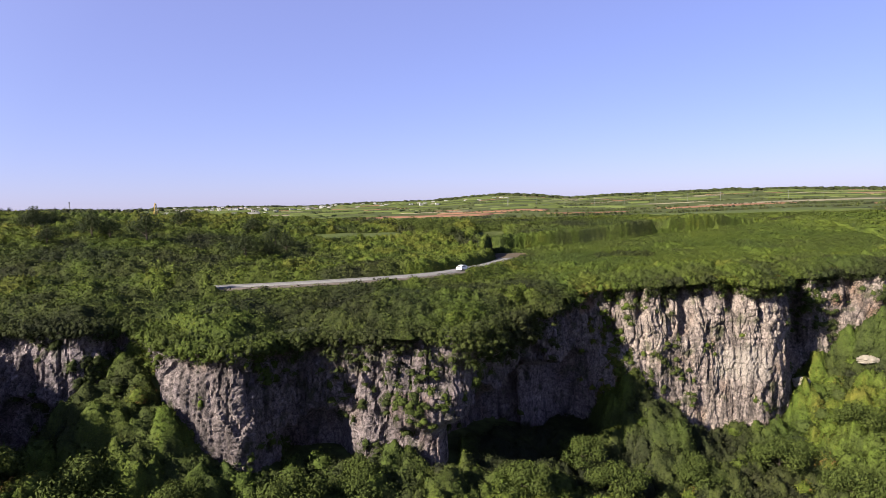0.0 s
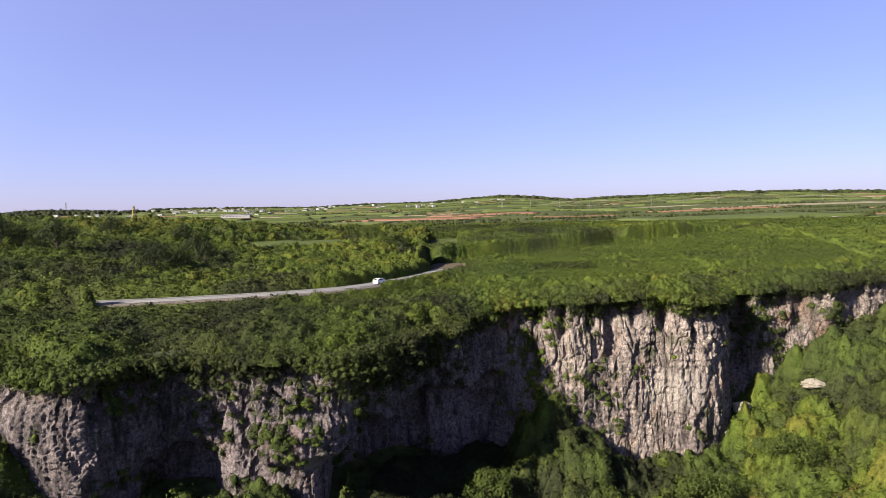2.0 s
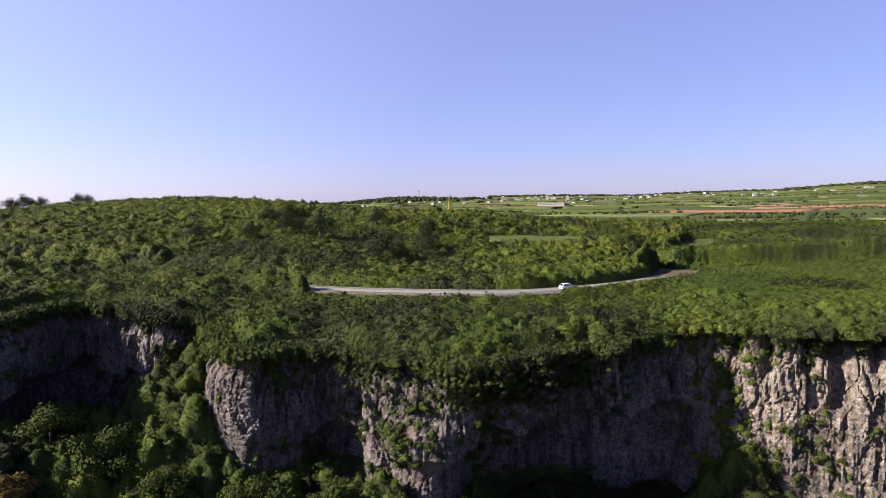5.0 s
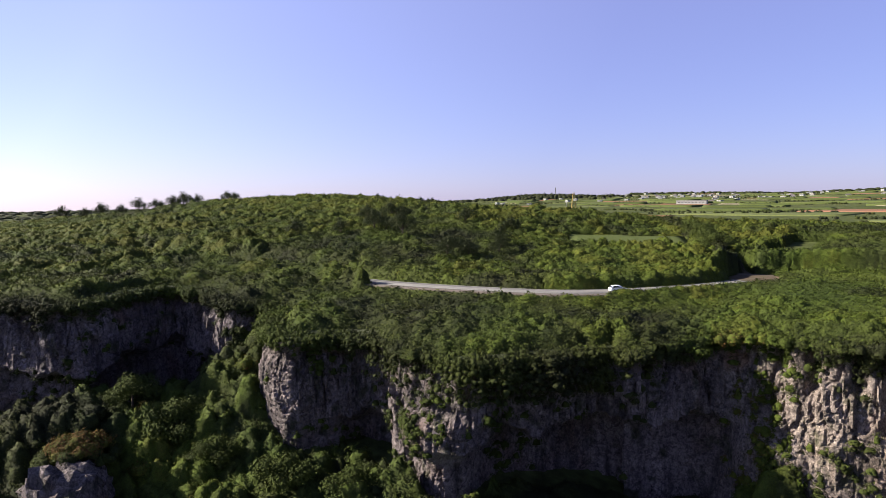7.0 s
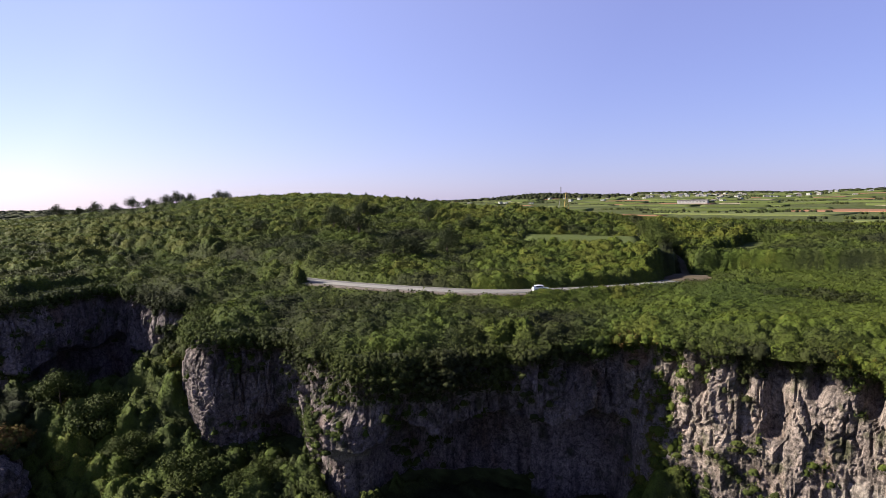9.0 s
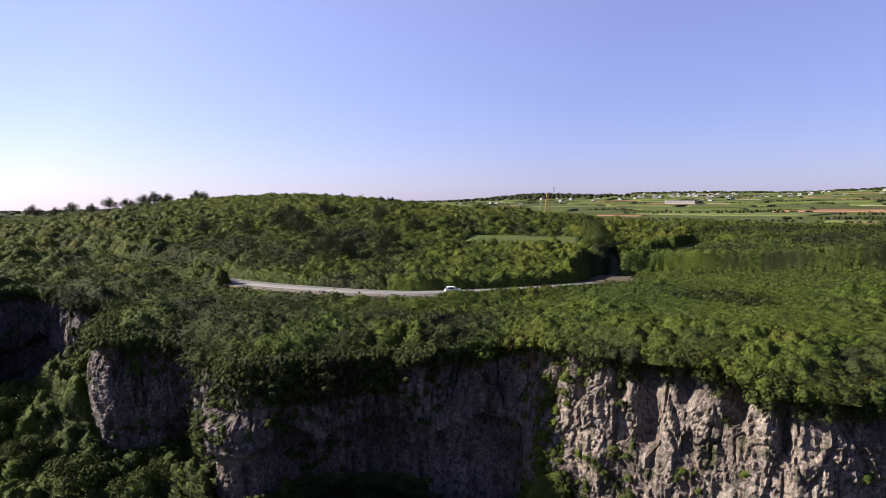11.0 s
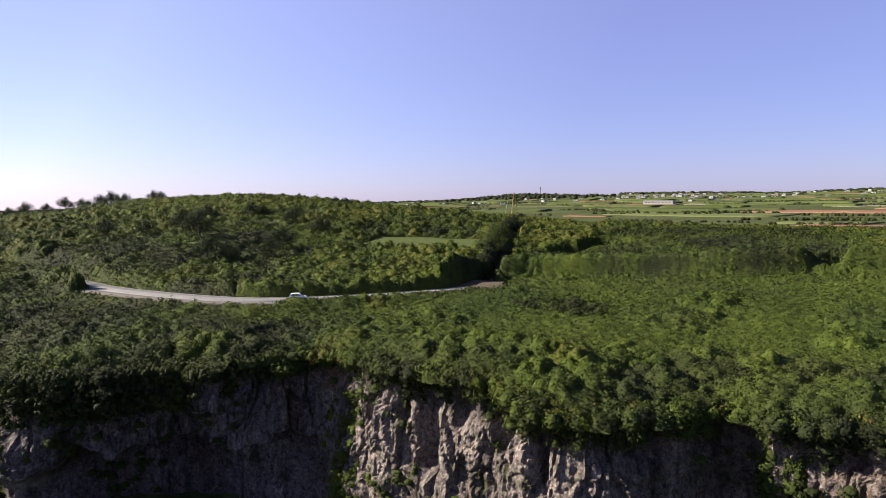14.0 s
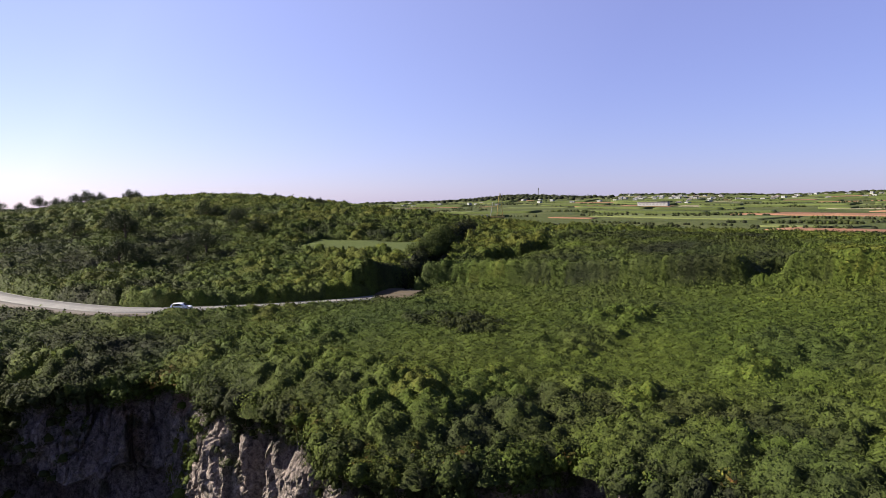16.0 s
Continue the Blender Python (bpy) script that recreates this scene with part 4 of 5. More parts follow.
def valley_stand(x, y):
    d1, seam, kind_of = domes(x, y, 8.0, 61)
    d2, seam2, kind2 = domes(x, y, 3.4, 63)
    d3, seam3, kind3 = domes(x, y, 1.2, 65)
    high = 0.4 + 3.6 * d1 * kind_of + 2.0 * d2 * (0.3 + kind2) + 0.9 * d3 * (0.4 + kind3) - 0.3 * seam3 - 1.5 * seam2 - 1.2 * seam
    cave_shade = step(2, 6, x) * step(35, 31, x) * step(-9, -5, inside(x, y))      # under the overhang the scrub is kept low and its tone darkened to stand for shade
    # d3 again lowers the tone between tufts in place of shade
    return np.clip(high * (1 - 0.6 * cave_shade), 0.3, None), np.clip(tones(x, y) - 0.1 - 0.3 * cave_shade + 0.28 * step(68, 90, x) + 0.35 * (kind_of - 0.5) + 0.2 * (kind2 - 0.5) + 0.15 * (d3 - 0.5), 0, 0.97)


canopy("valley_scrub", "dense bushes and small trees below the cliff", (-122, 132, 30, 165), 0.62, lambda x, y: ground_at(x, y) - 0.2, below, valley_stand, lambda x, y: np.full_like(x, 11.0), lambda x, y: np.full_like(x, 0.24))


# single bushes and small crowns on the slopes below the cliff
x, y = rng.uniform(-75, 128, 1500), rng.uniform(60, 160, 1500)
d = inside(x, y)
ok = (d < -2.5) & (d > -48) & ~((x > 4) & (x < 30) & (d > -9))
x, y = x[ok], y[ok]
r = rng.uniform(0.9, 2.6, len(x)) * (0.6 + 0.8 * smooth_noise(x / 11, y / 11, 0, 140))
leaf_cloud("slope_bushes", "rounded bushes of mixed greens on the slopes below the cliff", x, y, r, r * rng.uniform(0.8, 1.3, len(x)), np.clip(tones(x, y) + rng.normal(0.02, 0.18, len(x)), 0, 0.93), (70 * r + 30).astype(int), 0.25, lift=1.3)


def valley_floor(x, y):
    d = inside(x, y)
    return (d < -60) * (d > -190) * 1.0


def wild_stand(x, y):
    d2, seam2, kind2 = domes(x, y, 6.5, 71)
    return 1.4 + 2.6 * d2 * kind2 - 0.6 * seam2, np.clip(tones(x, y) + 0.05 + 0.3 * (kind2 - 0.5), 0, 0.95)


canopy("valley_floor_scrub", "green bushes spreading over the valley floor", (-200, 260, -120, 130), 2.0, lambda x, y: ground_at(x, y) - 0.3, valley_floor, wild_stand, lambda x, y: np.full_like(x, 0.8), lambda x, y: np.full_like(x, 0.55))


# ---- trees ----
def tree(name, label, height, spread, mat, leaves, size, seed, tone=0.5):
    """Tapered trunk, limbs and a crown of separate leaf clumps with gaps."""
    r = np.random.default_rng(seed)
    t = tagged(new(name), label, "tree")
    bm = rod(bmesh.new(), (0, 0, -0.6), (0.1, 0.05, height * 0.45), height * 0.035, height * 0.024)
    rod(bm, (0.1, 0.05, height * 0.45), (0, 0, height * 0.8), height * 0.024, height * 0.008)
    tips = [(0.0, 0.0, height * 0.82), (0.3, 0.2, height * 0.66), (-0.3, -0.2, height * 0.7)]
    for k in range(6):
        a, z0 = k * 1.05 + r.uniform(-0.3, 0.3), height * r.uniform(0.28, 0.5)
        tip = (spread * 0.62 * math.cos(a), spread * 0.62 * math.sin(a), z0 + height * r.uniform(0.12, 0.3))
        rod(bm, (0, 0, z0), tip, height * 0.009, height * 0.003, 5)
        tips.append(tip)
    part("trunk", bm, BARK, t)
    c = np.array(tips)[r.integers(0, len(tips), leaves)]
    g = r.normal(0, 1, (leaves, 3))
    g /= np.linalg.norm(g, axis=1)[:, None]
    c = c + g * np.array([spread * 0.46, spread * 0.46, height * 0.2]) * (r.random((leaves, 1)) ** 0.4)
    nrm = g + r.normal(0, 0.5, (leaves, 3)) + np.array([0, 0, 0.3])
    nrm /= np.linalg.norm(nrm, axis=1)[:, None]
    u = np.cross(nrm, r.normal(0, 1, (leaves, 3)))
    u /= np.linalg.norm(u, axis=1)[:, None]
    w = np.cross(nrm, u) * size * 0.45
    u = u * size * r.uniform(0.7, 1.3, (leaves, 1))
    V = np.stack([c - u, c - w, c + u, c + w], 1).reshape(-1, 3)
    crown = new("crown", mesh_from("crown", V, np.arange(leaves * 4).reshape(-1, 4), [mat], False, np.full(len(V), tone)))
    crown.parent = t
    return t


def plant(proto, x, y, turn, scale, used=[]):
    """The first call sets the tree itself, later ones set copies."""
    at = pose(x, y, float(ground_at(x, y)), 0, 0, turn)
    if proto in used:
        proto = copy_thing(proto, at)
    else:
        used.append(proto)
        proto.matrix_basis = at
    proto.scale = (scale * 1.35, scale * 1.35, scale * 1.45)


pine = tree("casuarina_tree", "dark grey-green feathery casuarina standing above the scrub", 7.0, 3.4, DARK_LEAVES, 1400, 0.22, 3, 1.0)
tagged(pine, group="casuarinas")
for x, y, s in [(-51, 162, 0.62), (-46, 165, 0.5), (-44, 176, 0.5), (-82, 174, 0.72), (-98, 176, 0.65), (-94, 178, 0.5), (-49, 183, 0.6), (-105, 167, 0.5), (-130, 200, 0.7), (-148, 229, 0.75), (-143, 232, 0.6), (-121, 160, 0.6), (-62, 205, 0.55), (-88, 212, 0.6),
                (-415, 290, 0.8), (-408, 293, 0.7), (-438, 276, 0.8), (-446, 268, 1.0), (-452, 262, 0.9), (-458, 250, 0.8), (-466, 240, 1.0), (-470, 228, 0.75), (-474, 214, 0.9), (-480, 204, 0.7), (-486, 190, 0.9), (-462, 256, 0.7), (-440, 271, 0.7), (-300, 352, 0.6), (-296, 354, 0.5), (-262, 352, 0.5), (-252, 350, 0.6), (-246, 352, 0.55), (-240, 350, 0.6), (-232, 348, 0.5)]:
    plant(pine, x, y, rng.uniform(0, 360), s * (1.6 if x < -400 else 1.15 if x < -200 else 1.5))
broad = tree("broadleaf_tree", "round-crowned green tree rising from the scrub", 6.0, 4.2, LEAVES, 4200, 0.2, 5, 0.5)
tagged(broad, group="valley trees")
for x, y, s in [(-24, 92, 1.0), (-14, 98, 0.9), (-52, 86, 1.1), (-63, 82, 1.0), (12, 104, 0.9), (30, 112, 1.0), (26, 122, 0.85), (48, 120, 0.9), (66, 124, 1.0), (84, 128, 0.9), (-40, 88, 0.8), (74, 112, 1.1), (-6, 228, 0.9), (-2, 221, 0.8), (2, 214, 0.8), (-12, 236, 0.9), (72, 256, 0.5), (36, 246, 0.5)]:
    plant(broad, x, y, rng.uniform(0, 360), s)


# ---- rocks ----
def boulder(name, label, at, size, mat, seed):
    bm = bmesh.new()
    bmesh.ops.create_icosphere(bm, subdivisions=4, radius=1)
    co = np.array([v.co for v in bm.verts])
    k = 0.75 + 0.5 * layered(co[:, 0] * 1.3 + seed, co[:, 1] * 1.3, co[:, 2] * 1.3, seed, 4)
    _, _, own = cells(co[:, 0] * 2 + seed, co[:, 1] * 2, co[:, 2] * 2, seed)
    crag = layered(co[:, 0] * 4 + seed, co[:, 1] * 4, co[:, 2] * 5, seed + 3, 3) - 0.5
    for v, f in zip(bm.verts, k + 0.3 * own + 0.5 * crag):
        v.co = Vector((v.co.x * size[0], v.co.y * size[1], v.co.z * size[2])) * float(f)
    ob = part(name, bm, mat)
    ob.matrix_world = pose(*at, 0, 0, seed * 40)
    return tagged(ob, label, "rock")


boulder("limestone_slab", "bare white limestone slab on the green slope", (97.5, 144.0, float(ground_at(97.5, 144.0)) + 2.6), (2.4, 1.3, 0.8), PALE_ROCK, 9)
boulder("limestone_slab", "small white limestone outcrop among bushes", (83, 146, float(ground_at(83, 146)) + 3.2), (1.7, 1.2, 1.2), PALE_ROCK, 4)
boulder("rock_pinnacle", "grey limestone stack in the valley topped with bushes", (-51, 66.5, -28.6), (6.0, 5.2, 6.0), ROCK, 6)
n = 90
a, q = rng.uniform(0, 6.28, n), 6.0 * np.sqrt(rng.random(n))
leaf_cloud("rusty_bush", "reddish-brown dry bush on top of the rock stack", -54.5 + q * np.cos(a), 69.5 + q * np.sin(a), rng.uniform(1.0, 1.8, n), rng.uniform(1.0, 2.0, n), np.where(q < 4.4, 0.97, 0.4), 150, 0.22, z=-19.6 - 0.09 * q ** 2, category="bush")


# ---- the land behind: fields, hedges, houses ----
def field(name, label, x, y, wide, deep, turn, crop, mat):
    """A block of crop or bare soil laid over the ground, with its own edges."""
    nu, nv = 12, 6
    u = np.concatenate([[-0.5], np.linspace(-0.497, 0.497, nu), [0.5]])
    v = np.concatenate([[-0.5], np.linspace(-0.49, 0.49, nv), [0.5]])
    U, W = np.meshgrid(u, v)
    c, s = math.cos(radians(turn)), math.sin(radians(turn))
    jag = 1 + 0.12 * (layered(U * 3 + x, W * 3 + y, 0, 7, 2) - 0.5)
    X, Y = x + (U * wide * c - W * deep * s) * jag, y + (U * wide * s + W * deep * c) * jag
    edge = (np.abs(U) > 0.499) | (np.abs(W) > 0.499)
    Z = ground_at(X, Y) + np.where(edge, -1.0, crop + 0.35 * crop * (layered(X / 7, Y / 7, 0, 9, 2) - 0.5))
    ob = new(name, mesh_from(name, np.stack([X - x, Y - y, Z], -1).reshape(-1, 3), sheet(nu + 2, nv + 2), [mat], True))
    ob.location = (x, y, 0)
    return tagged(ob, label, "field", group="fields")


KINDS = [("cane_field", "green block of standing sugar cane", 2.0, CANE), ("pasture", "light green flat pasture", 0.35, PASTURE), ("stubble_field", "pale dry stubble field", 0.3, DRY), ("bare_field", "ploughed red-brown soil field", 0.3, RED_SOIL)]
SET = [(-27, 219, 36, 23, 30, 1.7, 0), (24, 690, 90, 26, 4, 0.5, 3), (146, 640, 80, 24, 8, 0.5, 3), (326, 720, 170, 40, 14, 0.5, 3), (311, 890, 130, 22, 10, 0.5, 2), (368, 770, 120, 14, 12, 0.5, 2),
       (488, 800, 190, 40, 16, 0.5, 2), (45, 452, 75, 32, -14, 0.5, 3), (14, 492, 50, 26, -10, 0.5, 1), (-20, 690, 150, 55, -12, 0.5, 3), (60, 760, 130, 50, -8, 0.5, 3), (-110, 620, 150, 70, -8, 0.6, 1), (-180, 560, 40, 14, 5, 0.5, 3), (230, 470, 160, 70, 12, 2.0, 0)]
for fx, fy, w, dp, tu, crop, k in SET:
    field(KINDS[k][0], KINDS[k][1], fx, fy, w, dp, tu, crop, KINDS[k][3])
for ring in range(15):
    r = 440 + 100 * ring
    for turn in np.arange(-42, 52, 5200 / r * 0.62):
        a = radians(turn + rng.uniform(-2, 2))
        q = r + rng.uniform(-40, 40)
        fx, fy = 40 - q * math.sin(a), 20 + q * math.cos(a)
        if turn > 44 and r < 700 or rng.random() < 0.2 or min(math.hypot(fx - s[0], fy - s[1]) for s in SET) < 75:
            continue
        k = rng.choice(4, p=[0.34, 0.28, 0.26, 0.12] if turn < -6 else [0.42, 0.34, 0.12, 0.12])
        field(KINDS[k][0], KINDS[k][1], fx, fy, rng.uniform(28, 110), rng.uniform(10, 46), rng.uniform(-14, 20), KINDS[k][2], KINDS[k][3])

# hedgerows, windbreaks and the wooded ridge
hx, hy, hs = [], [], []
for k in range(480):
    r, a = rng.uniform(400, 1750), radians(rng.uniform(-42, 54))
    cx, cy, tu, ln = 40 - r * math.sin(a), 20 + r * math.cos(a), rng.uniform(-0.25, 0.3), rng.uniform(12, 90)
    q = rng.uniform(-0.5, 0.5, int(ln / 3.2)) * ln
    hx.append(cx + q * math.cos(tu)), hy.append(cy + q * math.sin(tu) + rng.normal(0, 1.2, len(q))), hs.append(np.full(len(q), rng.uniform(0.5, 1.1)))
hx, hy, hs = (np.concatenate(a) for a in (hx, hy, hs))
leaf_cloud("hedgerows", "dark hedgerows and windbreaks between far fields", hx, hy, 2.2 * hs, 2.6 * hs, rng.uniform(0.05, 0.5, len(hx)), 5, 0.7 * hs, sides=5)
n = 5600
a = np.radians(rng.uniform(-46, 62, n))
deg = np.degrees(a)
right = deg < 2
r = np.where(right, rng.uniform(1700, 2150, n), rng.normal(2060, 70, n))
ok = right | (layered(deg / 6, 3.0, 0, 5, 2) > 0.3)
a, r, right = a[ok], r[ok], right[ok]
n = len(a)
size = rng.uniform(3.5, 7.5, n)
leaf_cloud("ridge_woods", "dark wooded ridge along the skyline", 40 - r * np.sin(a), 20 + r * np.cos(a), size * np.where(right, 2.0, 2.4) * rng.uniform(0.6, 1.3, n), size * np.where(right, rng.uniform(0.8, 1.5, n), np.where(rng.random(n) < 0.2, 1.3, 0.75)), rng.uniform(0.1, 0.4, n), 3, 1.0, sides=6, category="woods")
n = 1500
a, r = np.radians(rng.uniform(52, 100, n)), rng.uniform(760, 1900, n)
size = rng.uniform(3, 6, n) * (0.7 + r / 2500)
leaf_cloud("western_woods", "dark scrub over the low land behind the hill", 40 - r * np.sin(a), 20 + r * np.cos(a), size * 1.7, size * 0.8, rng.uniform(0.05, 0.4, n), 3, 1.0, sides=6, category="woods")


def house(name, label, wide, deep, high, flat):
    h = tagged(new(name), label, "house", group="village houses")
    part("wall", box(bmesh.new(), -wide / 2, wide / 2, -deep / 2, deep / 2, -1.0, high), PLASTER, h)
    bm = bmesh.new()
    if flat:
        box(bm, -wide / 2 - 0.4, wide / 2 + 0.4, -deep / 2 - 0.4, deep / 2 + 0.4, high, high + 0.35)
    else:
        e, t = [(-1, -1), (1, -1), (1, 1), (-1, 1)], []
        lo = [bm.verts.new((a * (wide / 2 + 0.6), b * (deep / 2 + 0.6), high)) for a, b in e]
        up = [bm.verts.new((a * wide * 0.28, b * 0.2, high + 1.9)) for a, b in e]
        bm.faces.new(lo[::-1]), bm.faces.new(up)
        for i in range(4):
            bm.faces.new((lo[i], lo[(i + 1) % 4], up[(i + 1) % 4], up[i]))
    part("roof", bm, PLASTER if flat else ROOFING, h)
    for k in range(3):
        cx = (k - 1) * wide * 0.3
        win = part("window", box(bmesh.new(), cx - 0.8, cx + 0.8, -deep / 2 - 0.04, -deep / 2 + 0.04, high * 0.4, high * 0.75), GLASS_DARK, h)
    part("door", box(bmesh.new(), wide * 0.1, wide * 0.1 + 1.0, -deep / 2 - 0.05, -deep / 2 + 0.05, 0, 2.1), BARK, h)
    return h


models = [house("village_house", "white flat-roofed concrete house", 11, 9, 4.0, True), house("village_house", "two-storey white concrete house", 10, 9, 7.0, True), house("village_house", "low house with a hipped tile roof", 12, 8, 3.4, False)]
placed = set()
for base, spread, count, dist in ((22, 2.6, 22, 1500), (19, 4, 14, 1600), (13.5, 2, 14, 1560), (9, 3, 12, 1600), (3, 3, 8, 1500), (17, 2.5, 10, 1300), (27, 4, 8, 1400), (34, 3, 6, 1300), (-4, 4, 5, 1600), (40, 4, 5, 1500)):
    for k in range(count):
        a, r = radians(base + rng.uniform(-spread, spread)), dist + rng.uniform(-260, 160)
        hx, hy, m = 40 - r * math.sin(a), 20 + r * math.cos(a), models[int(rng.choice(3, p=[0.45, 0.3, 0.25]))]
        at = pose(hx, hy, float(ground_at(hx, hy)), 0, 0, rng.uniform(-25, 25))
        if m.name in placed:
            copy_thing(m, at)
        else:
            placed.add(m.name)
            m.matrix_basis = at
        m.scale = (0.7, 0.7, 0.62)

shed = tagged(new("long_shed"), "long white single-storey farm building", "building")
part("wall", box(bmesh.new(), -20, 20, -6, 6, -1, 4.6), PLASTER, shed)
part("roof", box(bmesh.new(), -20.6, 20.6, -6.6, 6.6, 4.6, 5.1), PLASTER, shed)
for k in range(8):
    part("window", box(bmesh.new(), -17.5 + k * 4.6, -15.2 + k * 4.6, -6.05, -5.95, 1.8, 2.6), GLASS_DARK, shed)
shed.matrix_basis = pose(-290, 925, float(ground_at(-290, 925)) + 0.5, 0, 0, 12)

STEEL = plain("galvanised_steel", (0.12, 0.125, 0.13), (0.1, 0.1, 0.11), 2.0, 0.6)
YELLOW = plain("yellow_paint", (0.33, 0.23, 0.06), (0.27, 0.19, 0.06), 0.8, 0.5)
mast = tagged(new("radio_mast"), "slim grey radio mast on a wooded knoll", "mast")
bm = bmesh.new()
for k in range(4):
    rod(bm, (1.6 * math.cos(k * 1.571), 1.6 * math.sin(k * 1.571), -2), (0.7 * math.cos(k * 1.571), 0.7 * math.sin(k * 1.571), 30), 0.35, 0.3, 5)
for k in range(9):
    rod(bm, (-1.3, 0, k * 3.3), (1.3, 0, k * 3.3 + 3), 0.15, 0.15, 4)
part("lattice", bm, STEEL, mast)
part("antenna", box(bmesh.new(), -1.3, 1.3, -1.3, 1.3, 25, 29.5, 0.3), STEEL, mast)
mast.matrix_basis = pose(-813, 1378, float(ground_at(-813, 1378)) - 3, 0, 0, 20)
mast.scale = (0.8, 0.8, 0.8)
n = 420
a = rng.normal(0, 1, (n, 2))
leaf_cloud("knoll_woods", "dark woods round the radio mast", -850 + a[:, 0] * 95, 1350 + a[:, 1] * 60, rng.uniform(6, 10, n), rng.uniform(5, 9, n), rng.uniform(0.05, 0.25, n), 8, 1.2, sides=6, category="woods")

rig = tagged(new("drilling_rig"), "yellow lattice drilling rig standing in a field", "rig")
bm = bmesh.new()
for a, b in ((-2.2, -1.6), (2.2, -1.6), (2.2, 1.6), (-2.2, 1.6)):
    rod(bm, (a, b, 0), (a * 0.16, b * 0.16, 17), 0.22, 0.16, 5)
for k in range(6):
    f = 1 - k * 0.14
    for q in (-1, 1):
        rod(bm, (-2.2 * f, q * 1.6 * f, k * 2.8), (2.2 * (f - 0.14), q * 1.6 * (f - 0.14), k * 2.8 + 2.8), 0.1, 0.1, 4)
part("derrick", bm, YELLOW, rig)
part("boom", rod(bmesh.new(), (-6.5, 0, 0), (-4.6, 0, 11), 0.25, 0.18, 5), STEEL, rig)
part("base", box(bmesh.new(), -6.5, 3.4, -2, 2, -0.5, 1.2, 0.1), YELLOW, rig)
rig.matrix_basis = pose(-248, 546, float(ground_at(-248, 546)), 0, 0, 40)
rig.scale = (1.3, 1.3, 1.3)
cabin = tagged(new("site_cabin"), "pale site cabin beside the drilling rig", "cabin")
part("body", box(bmesh.new(), -3, 3, -1.2, 1.2, -0.5, 2.6, 0.05), PLASTER, cabin)
part("roof", box(bmesh.new(), -3.1, 3.1, -1.3, 1.3, 2.6, 2.75), ROOFING, cabin)
part("window", box(bmesh.new(), -1, 1, -1.24, -1.18, 1.2, 2.1), GLASS_DARK, cabin)
cabin.matrix_basis = pose(-258, 537, float(ground_at(-258, 537)), 0, 0, 40)


def pole(x, y):
    t = tagged(new("utility_pole"), "thin concrete utility pole with a crossarm", "pole", "poles across the fields")
    part("post", rod(bmesh.new(), (0, 0, -1), (0, 0, 13), 0.22, 0.14, 6), STEEL, t)
    part("crossarm", box(bmesh.new(), -1.2, 1.2, -0.1, 0.1, 11.8, 12.0), STEEL, t)
    t.matrix_basis = pose(x, y, float(ground_at(x, y)), 0, 0, 10)
    return t


first = pole(100, 980)
tagged(first, group="poles across the fields")
for k in range(1, 12):
    px, py = 60 + k * 42, 1000 - k * 12
    copy_thing(first, pose(px, py, float(ground_at(px, py)), 0, 0, 10))
tagged(new("farm_road", ribbon("farm_road", spline([(250, 395), (276, 424), (290, 455), (330, 475)], 3.0), -2.2, 2.2, 0.5, PALE_ROCK)), "pale concrete farm road between fields", "road", kind="structure")


# ---- road side ----
for lo, hi in ((-2.5, -2.4), (2.4, 2.5), (-0.05, 0.05)):
    tagged(new("road_line", ribbon("road_line", ROAD, lo, hi, 0.155, WHITE_LINE)), "worn white painted road line", "road line", kind="structure")
bm = bmesh.new()
ring = [bm.verts.new((19.5 + (4.6 + 1.2 * math.sin(3 * k)) * math.cos(k * 0.35) * 1.15, 189.5 + (4.6 + math.cos(2 * k)) * math.sin(k * 0.35), 2.36 + 0.9 * (math.sin(k * 0.35) > 0))) for k in range(18)]
bm.faces.new(ring)
bm.normal_update()
tagged(part("bare_patch", bm, DIRT), "bare brown dirt where the track leaves the road", "ground", kind="structure")


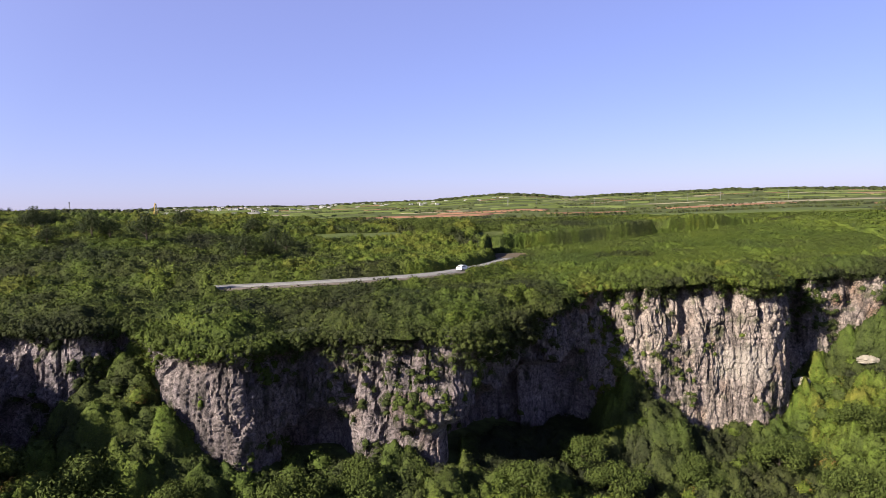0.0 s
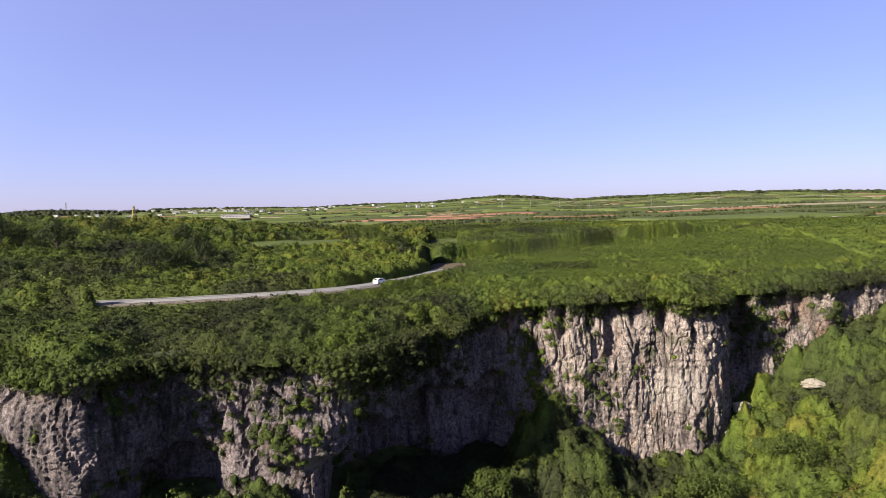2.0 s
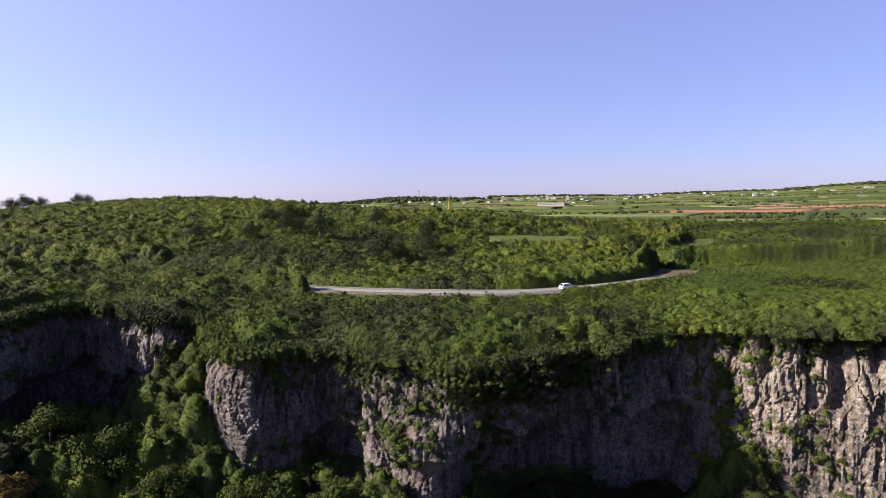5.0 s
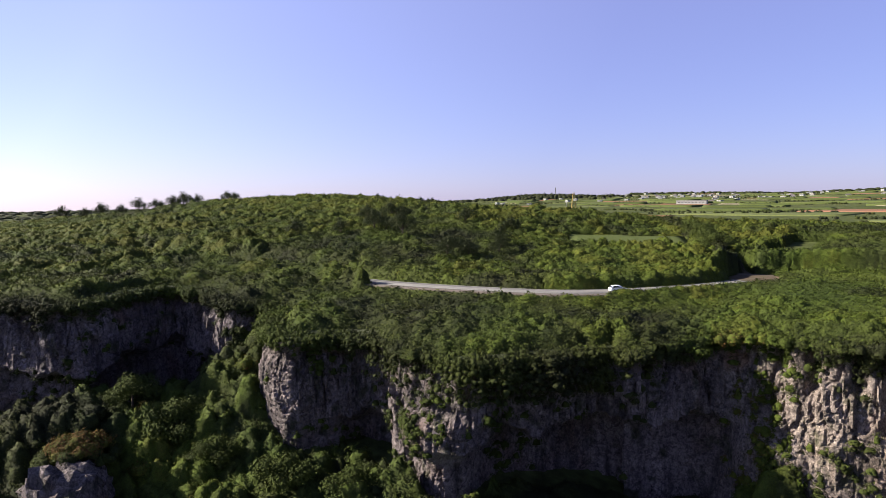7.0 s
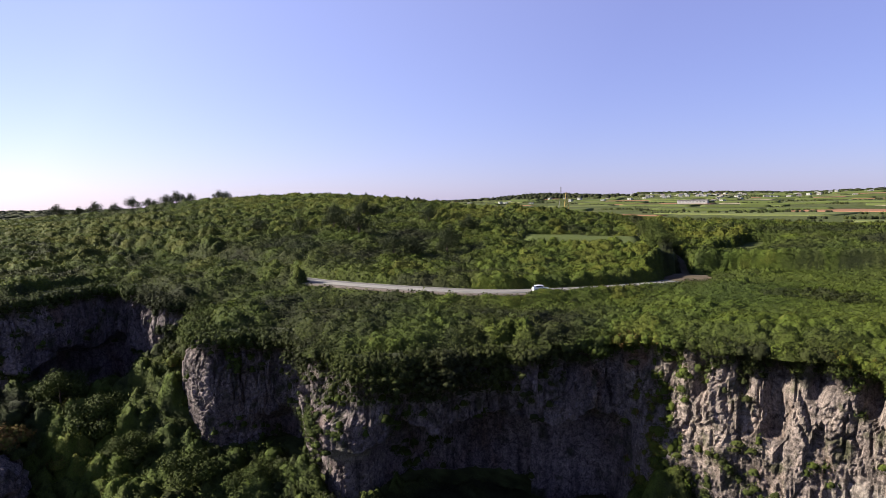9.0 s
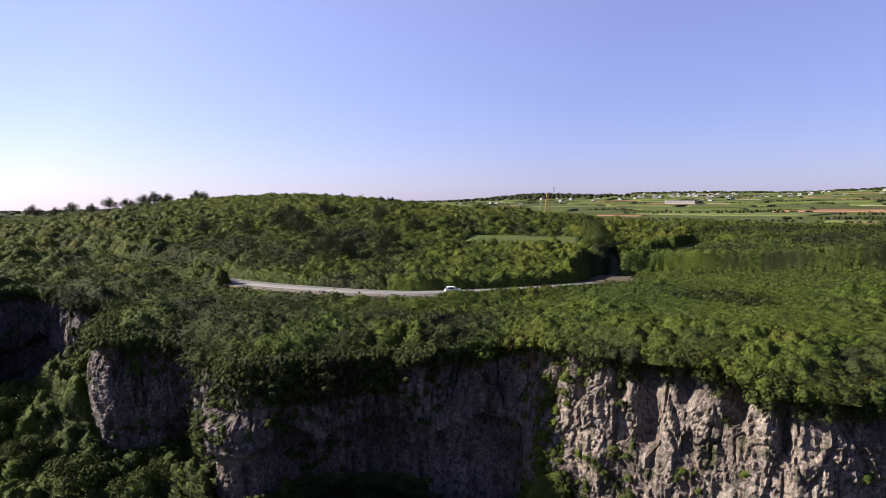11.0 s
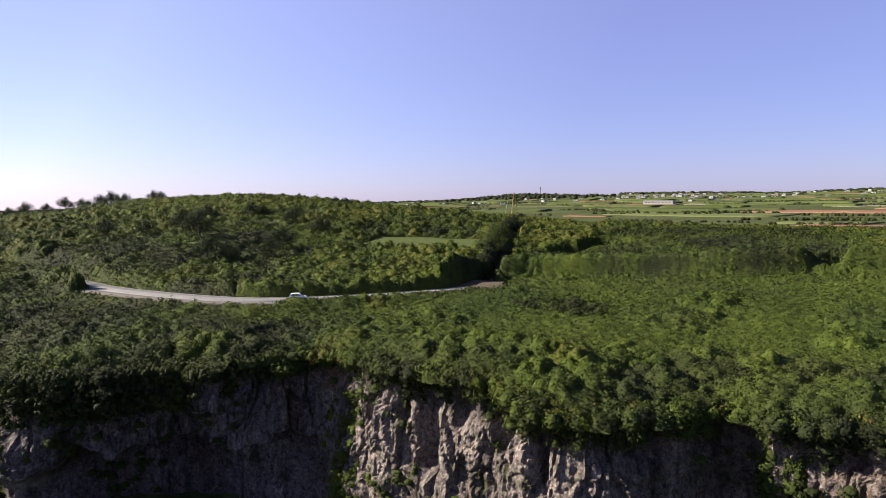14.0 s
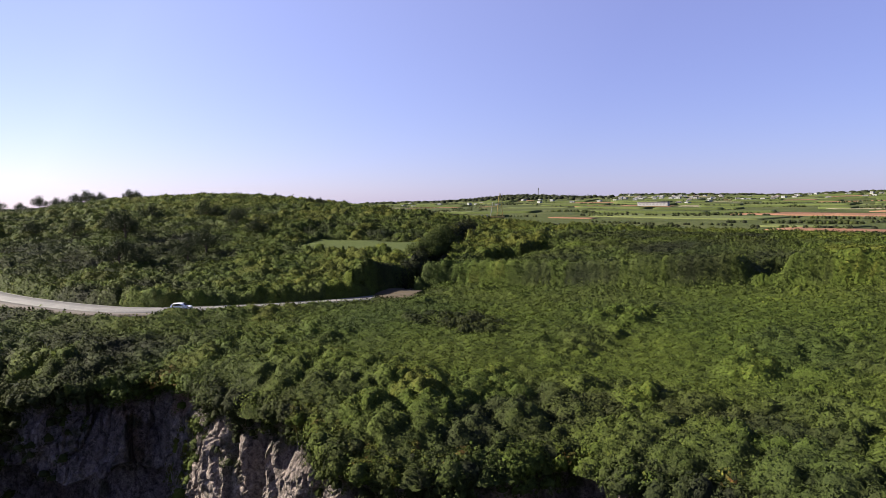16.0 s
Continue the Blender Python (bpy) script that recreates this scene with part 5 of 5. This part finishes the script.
def car(at, turn):
    """Small white hatchback."""
    PAINT = plain("white_car_paint", (0.75, 0.76, 0.78), (0.72, 0.73, 0.75), 3.0, 0.25)
    TYRE = plain("tyre_rubber", (0.02, 0.02, 0.02), (0.03, 0.03, 0.03), 5.0, 0.8)
    c = tagged(new("car"), "small white hatchback on the country road", "car")
    side = [(-1.95, 0.3), (-2.0, 0.75), (-1.9, 1.05), (-1.55, 1.45), (-0.4, 1.52), (0.4, 1.45), (1.05, 1.0), (1.8, 0.85), (1.98, 0.6), (1.95, 0.3)]
    bm = bmesh.new()
    left = [bm.verts.new((a, -0.84 if z < 1.1 else -0.64, z)) for a, z in side]
    right = [bm.verts.new((a, 0.84 if z < 1.1 else 0.64, z)) for a, z in side]
    bm.faces.new(left), bm.faces.new(right[::-1])
    for i in range(len(side)):
        j = (i + 1) % len(side)
        bm.faces.new((left[j], left[i], right[i], right[j]))
    bmesh.ops.recalc_face_normals(bm, faces=bm.faces)
    bmesh.ops.bevel(bm, geom=list(bm.edges), offset=0.05, segments=2, affect="EDGES")
    body = part("body", bm, PAINT, c)
    for q in (-1, 1):
        bm = bmesh.new()
        v = [bm.verts.new(p) for p in ((-1.5, q * 0.8, 1.06), (0.85, q * 0.8, 1.06), (0.35, q * 0.67, 1.4), (-1.3, q * 0.67, 1.42))]
        bm.faces.new(v if q < 0 else v[::-1])
        bmesh.ops.solidify(bm, geom=list(bm.faces), thickness=0.04)
        part("side_window", bm, GLASS_DARK, c)
    for lo, hi, nm in (((1.08, 1.04), (0.48, 1.44), "windscreen"), ((-1.93, 1.06), (-1.6, 1.42), "rear_window")):
        bm = bmesh.new()
        v = [bm.verts.new(p) for p in ((lo[0], -0.7, lo[1]), (lo[0], 0.7, lo[1]), (hi[0], 0.58, hi[1]), (hi[0], -0.58, hi[1]))]
        bm.faces.new(v)
        bmesh.ops.solidify(bm, geom=list(bm.faces), thickness=0.05)
        part(nm, bm, GLASS_DARK, c)
    for a in (-1.25, 1.25):
        for q in (-1, 1):
            w = part("wheel", rod(bmesh.new(), (a, q * 0.68, 0.3), (a, q * 0.87, 0.3), 0.3, 0.3, 16), TYRE, c)
            part("rim", rod(bmesh.new(), (a, q * 0.8, 0.3), (a, q * 0.885, 0.3), 0.18, 0.18, 10), STEEL, w)
    for q in (-1, 1):
        part("headlight", box(bmesh.new(), 1.85, 1.97, q * 0.62 - 0.16, q * 0.62 + 0.16, 0.62, 0.78, 0.03), STEEL, c)
    c.matrix_basis = pose(*at, 0, 0, turn)
    c.scale = (0.87, 0.87, 0.9)
    return c


k = int(np.argmin(np.hypot(ROAD[:, 0] - 2.6, ROAD[:, 1] - 154.5)))
way = ROAD[k + 1] - ROAD[k - 1]
way = way / np.hypot(*way)
car((ROAD[k, 0] + way[1] * 1.5, ROAD[k, 1] - way[0] * 1.5, 2.43), math.degrees(math.atan2(way[1], way[0])))
